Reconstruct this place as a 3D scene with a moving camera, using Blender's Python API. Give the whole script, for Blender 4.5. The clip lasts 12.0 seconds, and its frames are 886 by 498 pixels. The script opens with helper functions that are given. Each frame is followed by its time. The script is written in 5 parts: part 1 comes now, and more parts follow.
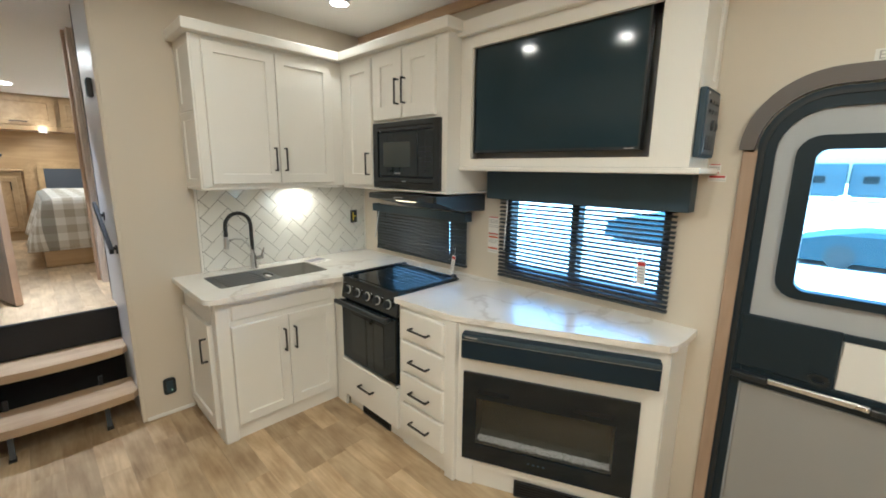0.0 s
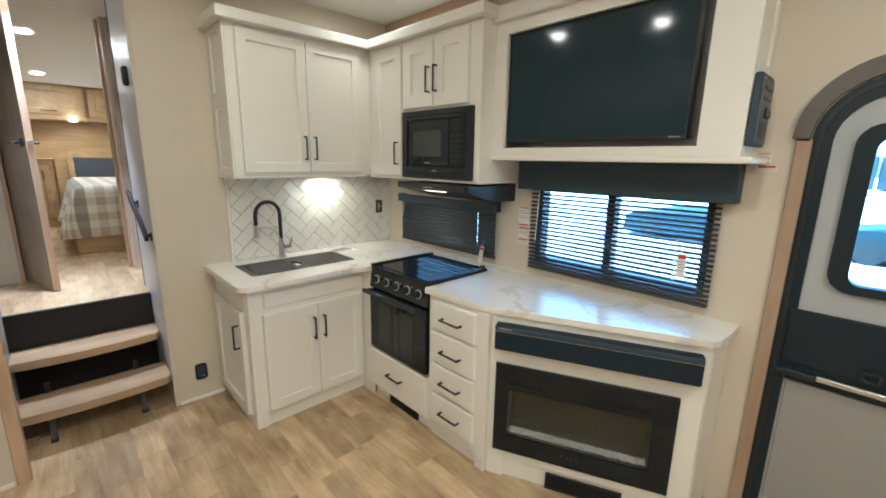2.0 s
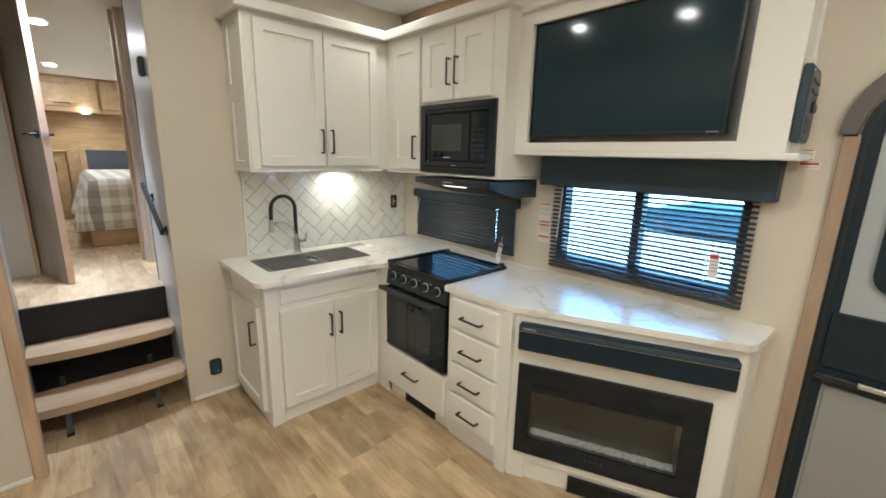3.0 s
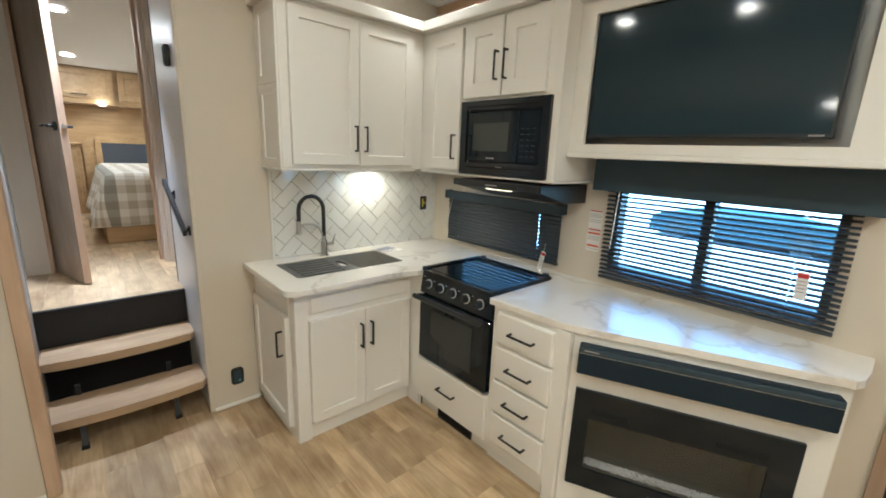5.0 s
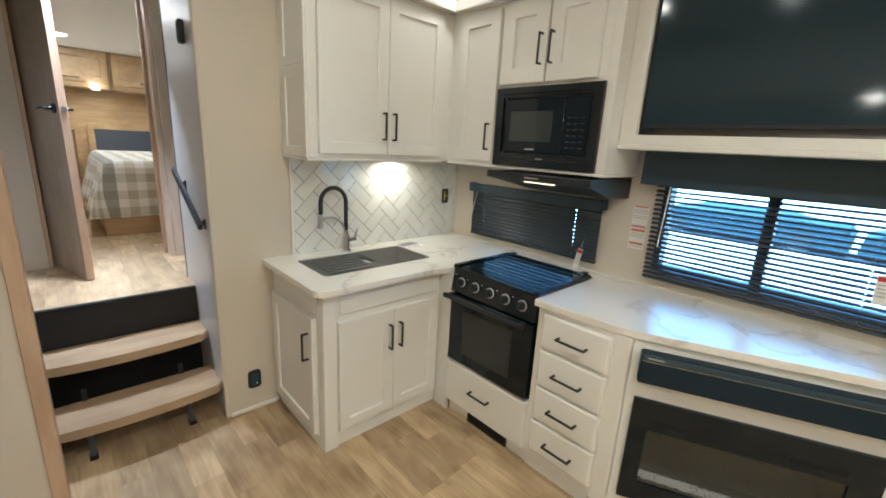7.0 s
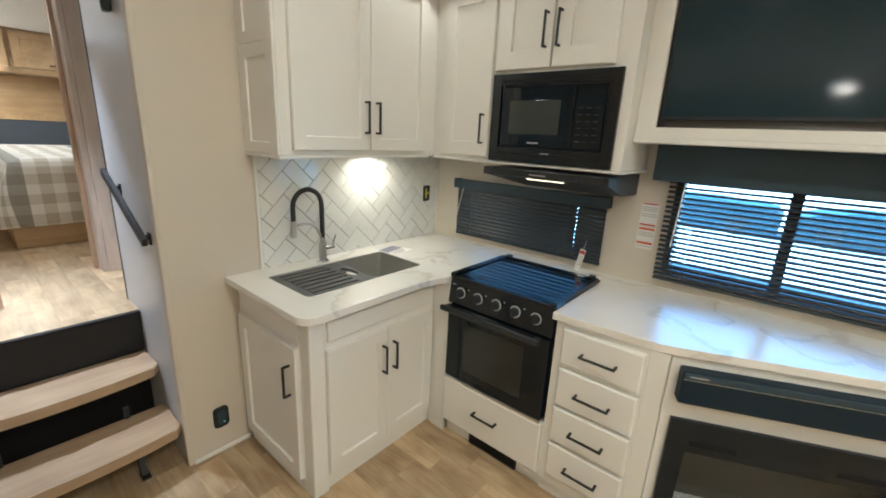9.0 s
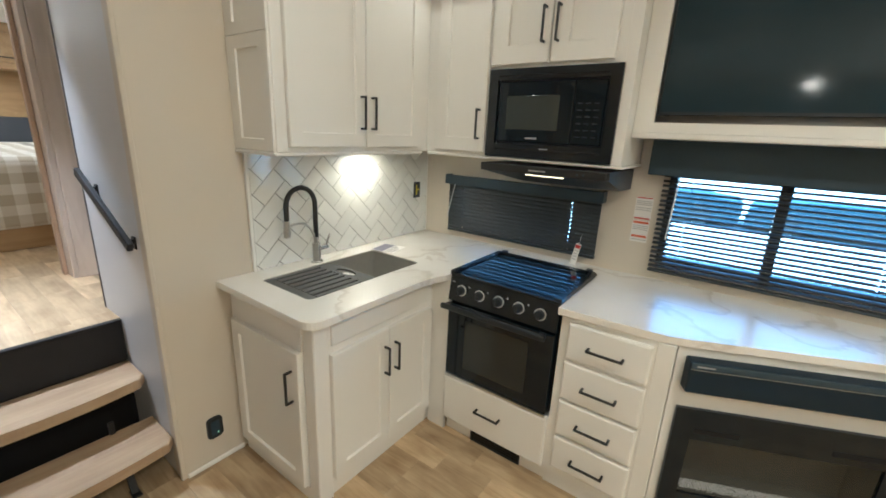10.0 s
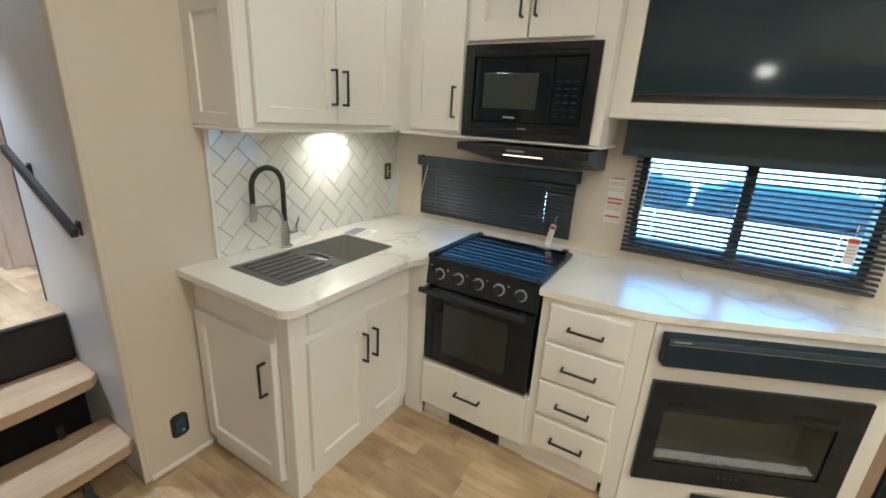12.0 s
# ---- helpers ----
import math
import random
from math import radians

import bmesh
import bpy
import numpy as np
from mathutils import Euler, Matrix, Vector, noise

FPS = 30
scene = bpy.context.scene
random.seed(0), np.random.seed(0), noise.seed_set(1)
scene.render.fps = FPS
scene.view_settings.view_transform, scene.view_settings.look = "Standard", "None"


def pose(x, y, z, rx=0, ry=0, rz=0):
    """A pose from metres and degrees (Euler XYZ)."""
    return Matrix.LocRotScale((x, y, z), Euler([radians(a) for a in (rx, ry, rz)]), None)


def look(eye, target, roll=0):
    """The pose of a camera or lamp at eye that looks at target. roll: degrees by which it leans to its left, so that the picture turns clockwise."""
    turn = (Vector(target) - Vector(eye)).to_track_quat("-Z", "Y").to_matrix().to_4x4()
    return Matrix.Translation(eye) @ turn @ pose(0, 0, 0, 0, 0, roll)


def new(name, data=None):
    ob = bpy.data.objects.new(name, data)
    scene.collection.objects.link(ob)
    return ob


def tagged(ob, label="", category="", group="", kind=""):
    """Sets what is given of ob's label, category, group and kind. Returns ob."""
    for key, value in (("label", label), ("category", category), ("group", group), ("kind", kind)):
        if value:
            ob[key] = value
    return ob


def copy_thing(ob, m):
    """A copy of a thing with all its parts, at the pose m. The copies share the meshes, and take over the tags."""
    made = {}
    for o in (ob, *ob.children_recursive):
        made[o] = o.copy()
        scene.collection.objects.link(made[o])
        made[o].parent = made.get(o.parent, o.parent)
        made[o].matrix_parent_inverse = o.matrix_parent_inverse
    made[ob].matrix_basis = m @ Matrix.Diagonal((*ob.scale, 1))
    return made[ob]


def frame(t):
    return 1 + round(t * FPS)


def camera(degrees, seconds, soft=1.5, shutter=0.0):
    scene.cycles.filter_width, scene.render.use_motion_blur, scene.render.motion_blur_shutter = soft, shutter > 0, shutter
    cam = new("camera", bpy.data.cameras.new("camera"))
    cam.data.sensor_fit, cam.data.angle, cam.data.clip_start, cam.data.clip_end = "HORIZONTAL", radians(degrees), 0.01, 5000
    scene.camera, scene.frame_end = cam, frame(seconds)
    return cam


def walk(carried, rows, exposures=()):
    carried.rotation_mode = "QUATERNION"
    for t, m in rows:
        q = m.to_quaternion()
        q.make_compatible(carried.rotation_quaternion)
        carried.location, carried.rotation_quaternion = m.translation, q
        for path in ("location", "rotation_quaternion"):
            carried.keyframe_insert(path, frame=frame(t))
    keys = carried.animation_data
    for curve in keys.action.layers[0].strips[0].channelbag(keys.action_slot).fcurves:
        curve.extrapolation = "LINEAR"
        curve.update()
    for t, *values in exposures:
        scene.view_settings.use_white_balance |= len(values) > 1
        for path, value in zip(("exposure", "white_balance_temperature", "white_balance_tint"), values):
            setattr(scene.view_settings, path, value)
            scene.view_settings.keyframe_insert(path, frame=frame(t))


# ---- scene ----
cam = camera(94.3, 12.0, 1.8)
METRES, EYE, TILT, LEAN, TURN = 1.3, 1.52, 0.0, 0.0, 44.5
ROWS = [
    (0.0, 0.0, 0.0, 0.0, 0.14, -11.03, -0.71),
    (0.5, -0.0121, 0.0017, -0.0012, 0.71, -11.24, -0.66),
    (1.0, -0.0253, 0.003, -0.0054, 0.95, -11.48, -0.77),
    (1.5, -0.0447, 0.0037, -0.0069, 1.47, -11.7, -0.83),
    (2.0, -0.0744, 0.011, -0.0107, 2.02, -12.17, -0.96),
    (2.5, -0.1074, 0.0263, -0.015, 2.43, -12.53, -1.14),
    (3.0, -0.1339, 0.0473, -0.0144, 2.91, -12.83, -1.35),
    (5.0, -0.284, 0.1736, -0.0106, 4.03, -13.11, -2.3),
    (5.5, -0.3383, 0.19, -0.0136, 3.7, -13.15, -2.61),
    (6.0, -0.3959, 0.1997, -0.0156, 3.53, -13.37, -2.84),
    (6.5, -0.438, 0.2182, -0.021, 3.44, -13.79, -2.97),
    (7.0, -0.4601, 0.2699, -0.026, 2.97, -14.14, -2.98),
    (9.0, -0.6258, 0.4672, -0.016, -4.01, -15.29, -2.67),
    (9.5, -0.677, 0.4833, -0.013, -5.86, -15.48, -2.52),
    (10.0, -0.7207, 0.4983, -0.0166, -8.07, -15.81, -2.49),
    (10.5, -0.7445, 0.5131, -0.0244, -10.07, -16.33, -2.61),
    (11.0, -0.7631, 0.5261, -0.0296, -11.79, -16.77, -2.82),
    (11.5, -0.7671, 0.5351, -0.034, -12.82, -17.14, -3.03),
    (12.0, -0.768, 0.5407, -0.0376, -13.4, -17.65, -3.21),
]
EXPOSURE, KELVIN, TINT, SKY, SUN, PUCK = 3.16, 4900, 8.5, 0.15, 5.0, 0.97
walk(cam, [(t, pose(0, 0, EYE, TILT, LEAN, TURN) @ pose(METRES * x, METRES * y, METRES * z, 90 + pitch, roll, yaw)) for t, x, y, z, yaw, pitch, roll in ROWS],
     exposures=[(0.0, EXPOSURE, KELVIN, TINT), (12.0, EXPOSURE, KELVIN, TINT)])

# ---- world, sun and lamps ----
world = bpy.data.worlds.new("sky")
scene.world = world
world.use_nodes = True
sky = world.node_tree.nodes.new("ShaderNodeTexSky")
sky.sky_type, sky.sun_disc = "NISHITA", False
sky.dust_density = 2.5
sky.sun_elevation, sky.sun_rotation = radians(52), radians(265)
back = world.node_tree.nodes["Background"]
back.inputs["Strength"].default_value = SKY
world.node_tree.links.new(sky.outputs[0], back.inputs[0])
sun = new("sun", bpy.data.lights.new("sun", "SUN"))
sun.data.energy, sun.data.angle, sun.data.color = SUN, radians(0.5), (1.0, 0.96, 0.9)
sun.matrix_world = look((0, 0, 10), (2.1 * 0.996, 2.1 * 0.087, 10 - 2.1 * 1.28))

WARM = (1.0, 0.83, 0.545)


def lamp(x, y, z, watts, size=0.09, color=WARM, spread=180):
    ob = new("lamp", bpy.data.lights.new("lamp", "AREA"))
    ob.data.shape, ob.data.size, ob.data.energy, ob.data.color = "DISK", size, watts, color
    ob.data.spread = radians(spread)
    ob.matrix_world = pose(x, y, z)
    return ob


# Added, unseen fill lights: last three of MAIN_PUCKS and SLIDE_PUCKS, third of BED_PUCKS.
MAIN_PUCKS = [(-2.0, 0.45), (-1.31, 0.25), (-2.34, 1.47), (-0.35, 0.25), (0.55, 0.95), (1.9, 0.25)]
SLIDE_PUCKS = [(-0.88, -0.42), (0.45, -0.9), (1.3, -0.9), (2.2, -0.9)]
BED_PUCKS = [(-4.56, -0.05), (-6.10, 0.0), (-5.4, 0.95), (-3.40, -0.05)]
CEIL, SLIDE_CEIL, DECK, HALL_TOP = 2.49, 1.96, 0.617, 2.461
# the bedroom's plan has its own floor and ceiling heights and is scaled 7 % about an eye-height point to fit the
# camera's view
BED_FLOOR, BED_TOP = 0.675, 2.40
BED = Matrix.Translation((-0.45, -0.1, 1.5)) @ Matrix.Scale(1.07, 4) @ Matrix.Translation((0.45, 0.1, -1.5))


def bed_ceiling(x):
    """Height of the bedroom ceiling, which falls towards the bed's head."""
    return BED_TOP - max(0.0, -4.05 - x) * 0.05


for x, y in MAIN_PUCKS:
    lamp(x, y, CEIL - 0.022, (1.75 if x > -1.0 else 0.46 if x > -2.2 else 0.24) * PUCK)
for x, y in SLIDE_PUCKS:
    lamp(x, y, SLIDE_CEIL - 0.022, 0.85 * PUCK)
for x, y in BED_PUCKS:
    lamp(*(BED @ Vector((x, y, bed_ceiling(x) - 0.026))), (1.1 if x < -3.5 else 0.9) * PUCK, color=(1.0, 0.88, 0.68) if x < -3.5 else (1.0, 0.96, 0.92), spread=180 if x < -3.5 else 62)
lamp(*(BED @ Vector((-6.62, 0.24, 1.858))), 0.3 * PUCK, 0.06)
lamp(-2.735, 1.35, 1.368, 0.18 * PUCK, 0.06, (1.0, 0.80, 0.47))
hood_lamp = lamp(-1.87, 1.60, 1.318, 0.02 * PUCK, 0.04)

# ---- materials ----


def nodes_of(name):
    m = bpy.data.materials.new(name)
    m.use_nodes = True
    return m, m.node_tree.nodes, m.node_tree.links, m.node_tree.nodes["Principled BSDF"]


def mat(name, col, rough=0.5, metal=0.0, var=0.06, scale=6.0, bump=0.03, fine=180.0, stretch=(1, 1, 1), rvar=0.08, coat=0.0, spread=0.0, spec=0.5):
    """Paint, plastic, metal or cloth with two scales of unevenness."""
    m, ns, ln, bs = nodes_of(name)
    tc, mp = ns.new("ShaderNodeTexCoord"), ns.new("ShaderNodeMapping")
    mp.inputs["Scale"].default_value = stretch
    ln.new(tc.outputs["Object"], mp.inputs[0])
    big, small = ns.new("ShaderNodeTexNoise"), ns.new("ShaderNodeTexNoise")
    big.inputs["Scale"].default_value, small.inputs["Scale"].default_value = scale, fine
    big.inputs["Detail"].default_value, small.inputs["Detail"].default_value = 5, 3
    ln.new(mp.outputs[0], big.inputs[0])
    ln.new(mp.outputs[0], small.inputs[0])
    mix = ns.new("ShaderNodeMix")
    mix.data_type = "RGBA"
    mix.inputs["A"].default_value = (*[c * (1 - var) for c in col], 1)
    mix.inputs["B"].default_value = (*[min(1, c * (1 + var)) for c in col], 1)
    ln.new(big.outputs[0], mix.inputs["Factor"])
    src = mix.outputs["Result"]
    if spread:
        info, hsv, mr = ns.new("ShaderNodeObjectInfo"), ns.new("ShaderNodeHueSaturation"), ns.new("ShaderNodeMapRange")
        mr.inputs["To Min"].default_value, mr.inputs["To Max"].default_value = 1 - spread, 1 + spread
        ln.new(info.outputs["Random"], mr.inputs[0])
        ln.new(mr.outputs[0], hsv.inputs["Value"])
        ln.new(src, hsv.inputs["Color"])
        src = hsv.outputs[0]
    ln.new(src, bs.inputs["Base Color"])
    rr = ns.new("ShaderNodeMapRange")
    rr.inputs["To Min"].default_value, rr.inputs["To Max"].default_value = max(0.02, rough - rvar), min(1, rough + rvar)
    ln.new(big.outputs[0], rr.inputs[0])
    ln.new(rr.outputs[0], bs.inputs["Roughness"])
    bs.inputs["Metallic"].default_value = metal
    bs.inputs["Coat Weight"].default_value = coat
    bs.inputs["Specular IOR Level"].default_value = spec
    if bump:
        bp = ns.new("ShaderNodeBump")
        bp.inputs["Strength"].default_value, bp.inputs["Distance"].default_value = min(1, bump * 5), 0.001
        ln.new(small.outputs[0], bp.inputs["Height"])
        ln.new(bp.outputs[0], bs.inputs["Normal"])
    return m


def wood(name, dark, light, rough=0.45, axis=0, grain=26.0, spread=0.0, knots=True):
    """Wood print: long grain along an axis of the piece, with darker clouds and a tone of its own for each piece."""
    m, ns, ln, bs = nodes_of(name)
    tc, info = ns.new("ShaderNodeTexCoord"), ns.new("ShaderNodeObjectInfo")
    shift = ns.new("ShaderNodeVectorMath")
    shift.operation = "MULTIPLY_ADD"
    shift.inputs[1].default_value = (1, 1, 1)
    comb = ns.new("ShaderNodeCombineXYZ")
    mul = ns.new("ShaderNodeMath")
    mul.operation = "MULTIPLY"
    mul.inputs[1].default_value = 37.0 if spread else 0.0
    ln.new(info.outputs["Random"], mul.inputs[0])
    for k in range(3):
        ln.new(mul.outputs[0], comb.inputs[k])
    ln.new(tc.outputs["Object"], shift.inputs[0])
    ln.new(comb.outputs[0], shift.inputs[2])
    mp = ns.new("ShaderNodeMapping")
    mp.inputs["Scale"].default_value = [0.09 if k == axis else 1.0 for k in range(3)]
    ln.new(shift.outputs[0], mp.inputs[0])
    mp2 = ns.new("ShaderNodeMapping")
    mp2.inputs["Scale"].default_value = [0.45 if k == axis else 1.0 for k in range(3)]
    ln.new(shift.outputs[0], mp2.inputs[0])
    g, c, f = ns.new("ShaderNodeTexNoise"), ns.new("ShaderNodeTexNoise"), ns.new("ShaderNodeTexNoise")
    g.inputs["Scale"].default_value, g.inputs["Detail"].default_value, g.inputs["Distortion"].default_value = grain, 6, 1.2
    c.inputs["Scale"].default_value, c.inputs["Detail"].default_value = (7.0, 4) if not spread else (9.0, 5)
    f.inputs["Scale"].default_value, f.inputs["Detail"].default_value = grain * 7, 3
    ln.new(mp.outputs[0], g.inputs[0])
    ln.new(mp2.outputs[0], c.inputs[0])
    ln.new(mp.outputs[0], f.inputs[0])
    add = ns.new("ShaderNodeMath")
    add.operation = "ADD"
    h1 = ns.new("ShaderNodeMath")
    h1.operation = "MULTIPLY"
    h1.inputs[1].default_value = 0.5 if not spread else 0.34
    h2 = ns.new("ShaderNodeMath")
    h2.operation = "MULTIPLY"
    h2.inputs[1].default_value = 0.5 if not spread else 0.66
    ln.new(g.outputs[0], h1.inputs[0])
    ln.new(c.outputs[0], h2.inputs[0])
    ln.new(h1.outputs[0], add.inputs[0])
    ln.new(h2.outputs[0], add.inputs[1])
    ramp = ns.new("ShaderNodeValToRGB")
    ramp.color_ramp.elements[0].position, ramp.color_ramp.elements[1].position = 0.33, 0.66
    ramp.color_ramp.elements[0].color, ramp.color_ramp.elements[1].color = (*dark, 1), (*light, 1)
    ln.new(add.outputs[0], ramp.inputs[0])
    hsv, mr = ns.new("ShaderNodeHueSaturation"), ns.new("ShaderNodeMapRange")
    mr.inputs["To Min"].default_value, mr.inputs["To Max"].default_value = 1 - spread, 1 + spread
    ln.new(info.outputs["Random"], mr.inputs[0])
    ln.new(mr.outputs[0], hsv.inputs["Value"])
    ln.new(ramp.outputs[0], hsv.inputs["Color"])
    ln.new(hsv.outputs[0], bs.inputs["Base Color"])
    rr = ns.new("ShaderNodeMapRange")
    rr.inputs["To Min"].default_value, rr.inputs["To Max"].default_value = rough + 0.1, rough - 0.08
    ln.new(c.outputs[0], rr.inputs[0])
    ln.new(rr.outputs[0], bs.inputs["Roughness"])
    bp = ns.new("ShaderNodeBump")
    bp.inputs["Strength"].default_value, bp.inputs["Distance"].default_value = 0.12, 0.001
    ln.new(f.outputs[0], bp.inputs["Height"])
    ln.new(bp.outputs[0], bs.inputs["Normal"])
    return m


def marble(name):
    m, ns, ln, bs = nodes_of(name)
    tc = ns.new("ShaderNodeTexCoord")
    warp = ns.new("ShaderNodeTexNoise")
    warp.inputs["Scale"].default_value, warp.inputs["Detail"].default_value = 2.2, 6
    ln.new(tc.outputs["Object"], warp.inputs[0])
    vm = ns.new("ShaderNodeVectorMath")
    vm.operation = "MULTIPLY_ADD"
    vm.inputs[1].default_value = (0.55, 0.8, 0.5)
    ln.new(warp.outputs[1], vm.inputs[0])
    ln.new(tc.outputs["Object"], vm.inputs[2])
    vein = ns.new("ShaderNodeTexNoise")
    vein.inputs["Scale"].default_value, vein.inputs["Detail"].default_value = 1.1, 4
    ln.new(vm.outputs[0], vein.inputs[0])
    ramp = ns.new("ShaderNodeValToRGB")
    cr = ramp.color_ramp
    cr.elements[0].position, cr.elements[0].color = 0.40, (0.80, 0.77, 0.71, 1)
    cr.elements[1].position, cr.elements[1].color = 0.62, (0.82, 0.80, 0.75, 1)
    for p, col in ((0.478, (0.78, 0.75, 0.69, 1)), (0.497, (0.63, 0.59, 0.53, 1)), (0.507, (0.79, 0.77, 0.72, 1))):
        e = cr.elements.new(p)
        e.color = col
    ln.new(vein.outputs[0], ramp.inputs[0])
    cloud = ns.new("ShaderNodeTexNoise")
    cloud.inputs["Scale"].default_value, cloud.inputs["Detail"].default_value = 4.0, 5
    ln.new(tc.outputs["Object"], cloud.inputs[0])
    mix = ns.new("ShaderNodeMix")
    mix.data_type, mix.blend_type = "RGBA", "MULTIPLY"
    mr = ns.new("ShaderNodeMapRange")
    mr.inputs["From Min"].default_value, mr.inputs["From Max"].default_value, mr.inputs["To Max"].default_value = 0.5, 0.75, 0.5
    ln.new(cloud.outputs[0], mr.inputs[0])
    ln.new(mr.outputs[0], mix.inputs["Factor"])
    ln.new(ramp.outputs[0], mix.inputs["A"])
    mix.inputs["B"].default_value = (0.86, 0.82, 0.75, 1)
    ln.new(mix.outputs["Result"], bs.inputs["Base Color"])
    bs.inputs["Roughness"].default_value = 0.25
    bs.inputs["IOR"].default_value = 1.85
    bs.inputs["Specular IOR Level"].default_value = 1.0
    return m


def plaid(name):
    """Woven check of white, beige and one dark band in five."""
    m, ns, ln, bs = nodes_of(name)
    tc, sep = ns.new("ShaderNodeTexCoord"), ns.new("ShaderNodeSeparateXYZ")
    ln.new(tc.outputs["UV"], sep.inputs[0])

    def band(src, period, width):
        a, b = ns.new("ShaderNodeMath"), ns.new("ShaderNodeMath")
        a.operation, b.operation = "PINGPONG", "LESS_THAN"
        a.inputs[1].default_value, b.inputs[1].default_value = period / 2, width / 2
        ln.new(src, a.inputs[0])
        ln.new(a.outputs[0], b.inputs[0])
        return b.outputs[0]
    u, v = band(sep.outputs[0], 0.128, 0.066), band(sep.outputs[1], 0.128, 0.066)
    du = band(sep.outputs[0], 0.512, 0.068)
    both = ns.new("ShaderNodeMath")
    both.operation = "ADD"
    ln.new(u, both.inputs[0])
    ln.new(v, both.inputs[1])
    half = ns.new("ShaderNodeMath")
    half.operation = "MULTIPLY"
    half.inputs[1].default_value = 0.5
    ln.new(both.outputs[0], half.inputs[0])
    mix = ns.new("ShaderNodeMix")
    mix.data_type = "RGBA"
    mix.inputs["A"].default_value, mix.inputs["B"].default_value = (0.80, 0.78, 0.73, 1), (0.47, 0.42, 0.33, 1)
    ln.new(half.outputs[0], mix.inputs["Factor"])
    dk = ns.new("ShaderNodeMix")
    dk.data_type = "RGBA"
    dk.inputs["B"].default_value = (0.22, 0.22, 0.20, 1)
    ln.new(mix.outputs["Result"], dk.inputs["A"])
    m8 = ns.new("ShaderNodeMath")
    m8.operation = "MULTIPLY"
    m8.inputs[1].default_value = 0.62
    ln.new(du, m8.inputs[0])
    ln.new(m8.outputs[0], dk.inputs["Factor"])
    ln.new(dk.outputs["Result"], bs.inputs["Base Color"])
    bs.inputs["Roughness"].default_value = 0.95
    wv, bp = ns.new("ShaderNodeTexNoise"), ns.new("ShaderNodeBump")
    wv.inputs["Scale"].default_value = 260
    bp.inputs["Strength"].default_value, bp.inputs["Distance"].default_value = 0.4, 0.002
    ln.new(tc.outputs["Object"], wv.inputs[0])
    ln.new(wv.outputs[0], bp.inputs["Height"])
    ln.new(bp.outputs[0], bs.inputs["Normal"])
    return m


def glass(name, tint=(1, 1, 1), gloss=0.04):
    m, ns, ln, bs = nodes_of(name)
    ns.remove(bs)
    out = ns["Material Output"]
    tr, gl, mix = ns.new("ShaderNodeBsdfTransparent"), ns.new("ShaderNodeBsdfGlossy"), ns.new("ShaderNodeMixShader")
    lw, p5, fr = ns.new("ShaderNodeLayerWeight"), ns.new("ShaderNodeMath"), ns.new("ShaderNodeMath")
    lw.inputs[0].default_value = 0.5
    p5.operation, fr.operation = "POWER", "MULTIPLY_ADD"
    p5.inputs[1].default_value, fr.inputs[1].default_value, fr.inputs[2].default_value = 5.0, 1 - gloss, gloss
    ln.new(lw.outputs["Facing"], p5.inputs[0])
    ln.new(p5.outputs[0], fr.inputs[0])
    tr.inputs[0].default_value = (*tint, 1)
    gl.inputs["Roughness"].default_value = 0.02
    ln.new(fr.outputs[0], mix.inputs[0])
    ln.new(tr.outputs[0], mix.inputs[1])
    ln.new(gl.outputs[0], mix.inputs[2])
    ln.new(mix.outputs[0], out.inputs[0])
    return m


def glow(name, col, strength):
    m, ns, ln, bs = nodes_of(name)
    bs.inputs["Base Color"].default_value = (0.8, 0.8, 0.8, 1)
    bs.inputs["Emission Color"].default_value = (*col, 1)
    bs.inputs["Emission Strength"].default_value = strength
    return m


WALL = mat("wall_board", (0.60, 0.535, 0.435), 0.55, var=0.025, scale=2.5, bump=0.05, fine=420)
CEILM = mat("ceiling_board", (0.84, 0.815, 0.77), 0.6, var=0.02, scale=2, bump=0.04, fine=300)
CAB = mat("white_cabinet_paint", (0.77, 0.745, 0.69), 0.38, var=0.018, scale=5, bump=0.025, fine=260)
GREYWALL = mat("pale_grey_panel", (0.57, 0.56, 0.54), 0.38, var=0.025, scale=2, bump=0.03, fine=350)
MARBLE = marble("marble_laminate")
TILE = mat("white_glazed_tile", (0.76, 0.75, 0.70), 0.035, var=0.02, scale=9, bump=0.008, fine=40, rvar=0.015, spread=0.03)
GROUT = mat("grey_grout", (0.12, 0.10, 0.08), 0.9, var=0.12, scale=60, bump=0.1, fine=500)
PLANK = wood("floor_plank", (0.29, 0.19, 0.095), (0.60, 0.455, 0.27), 0.36, 0, 34, spread=0.21)
OAK = wood("light_oak_tread", (0.33, 0.225, 0.13), (0.46, 0.335, 0.20), 0.45, 1, 30)
OAKX = wood("bedroom_oak", (0.36, 0.235, 0.105), (0.52, 0.36, 0.185), 0.45, 1, 18)
OAKZ = wood("upright_oak_trim", (0.42, 0.285, 0.18), (0.56, 0.40, 0.27), 0.42, 2, 22)
PALEOAK = wood("pale_oak_casing", (0.56, 0.46, 0.36), (0.70, 0.60, 0.49), 0.40, 2, 22)
DOORWOOD = wood("bedroom_door_oak", (0.235, 0.175, 0.115), (0.35, 0.27, 0.185), 0.45, 2, 18)
TRIMX = wood("brown_ceiling_trim", (0.36, 0.235, 0.13), (0.48, 0.335, 0.20), 0.5, 0, 22)
BLACK = mat("black_plastic", (0.012, 0.016, 0.02), 0.38, var=0.15, scale=10, bump=0.02)
RING = mat("silver_print", (0.50, 0.50, 0.48), 0.3, 0.2, bump=0)
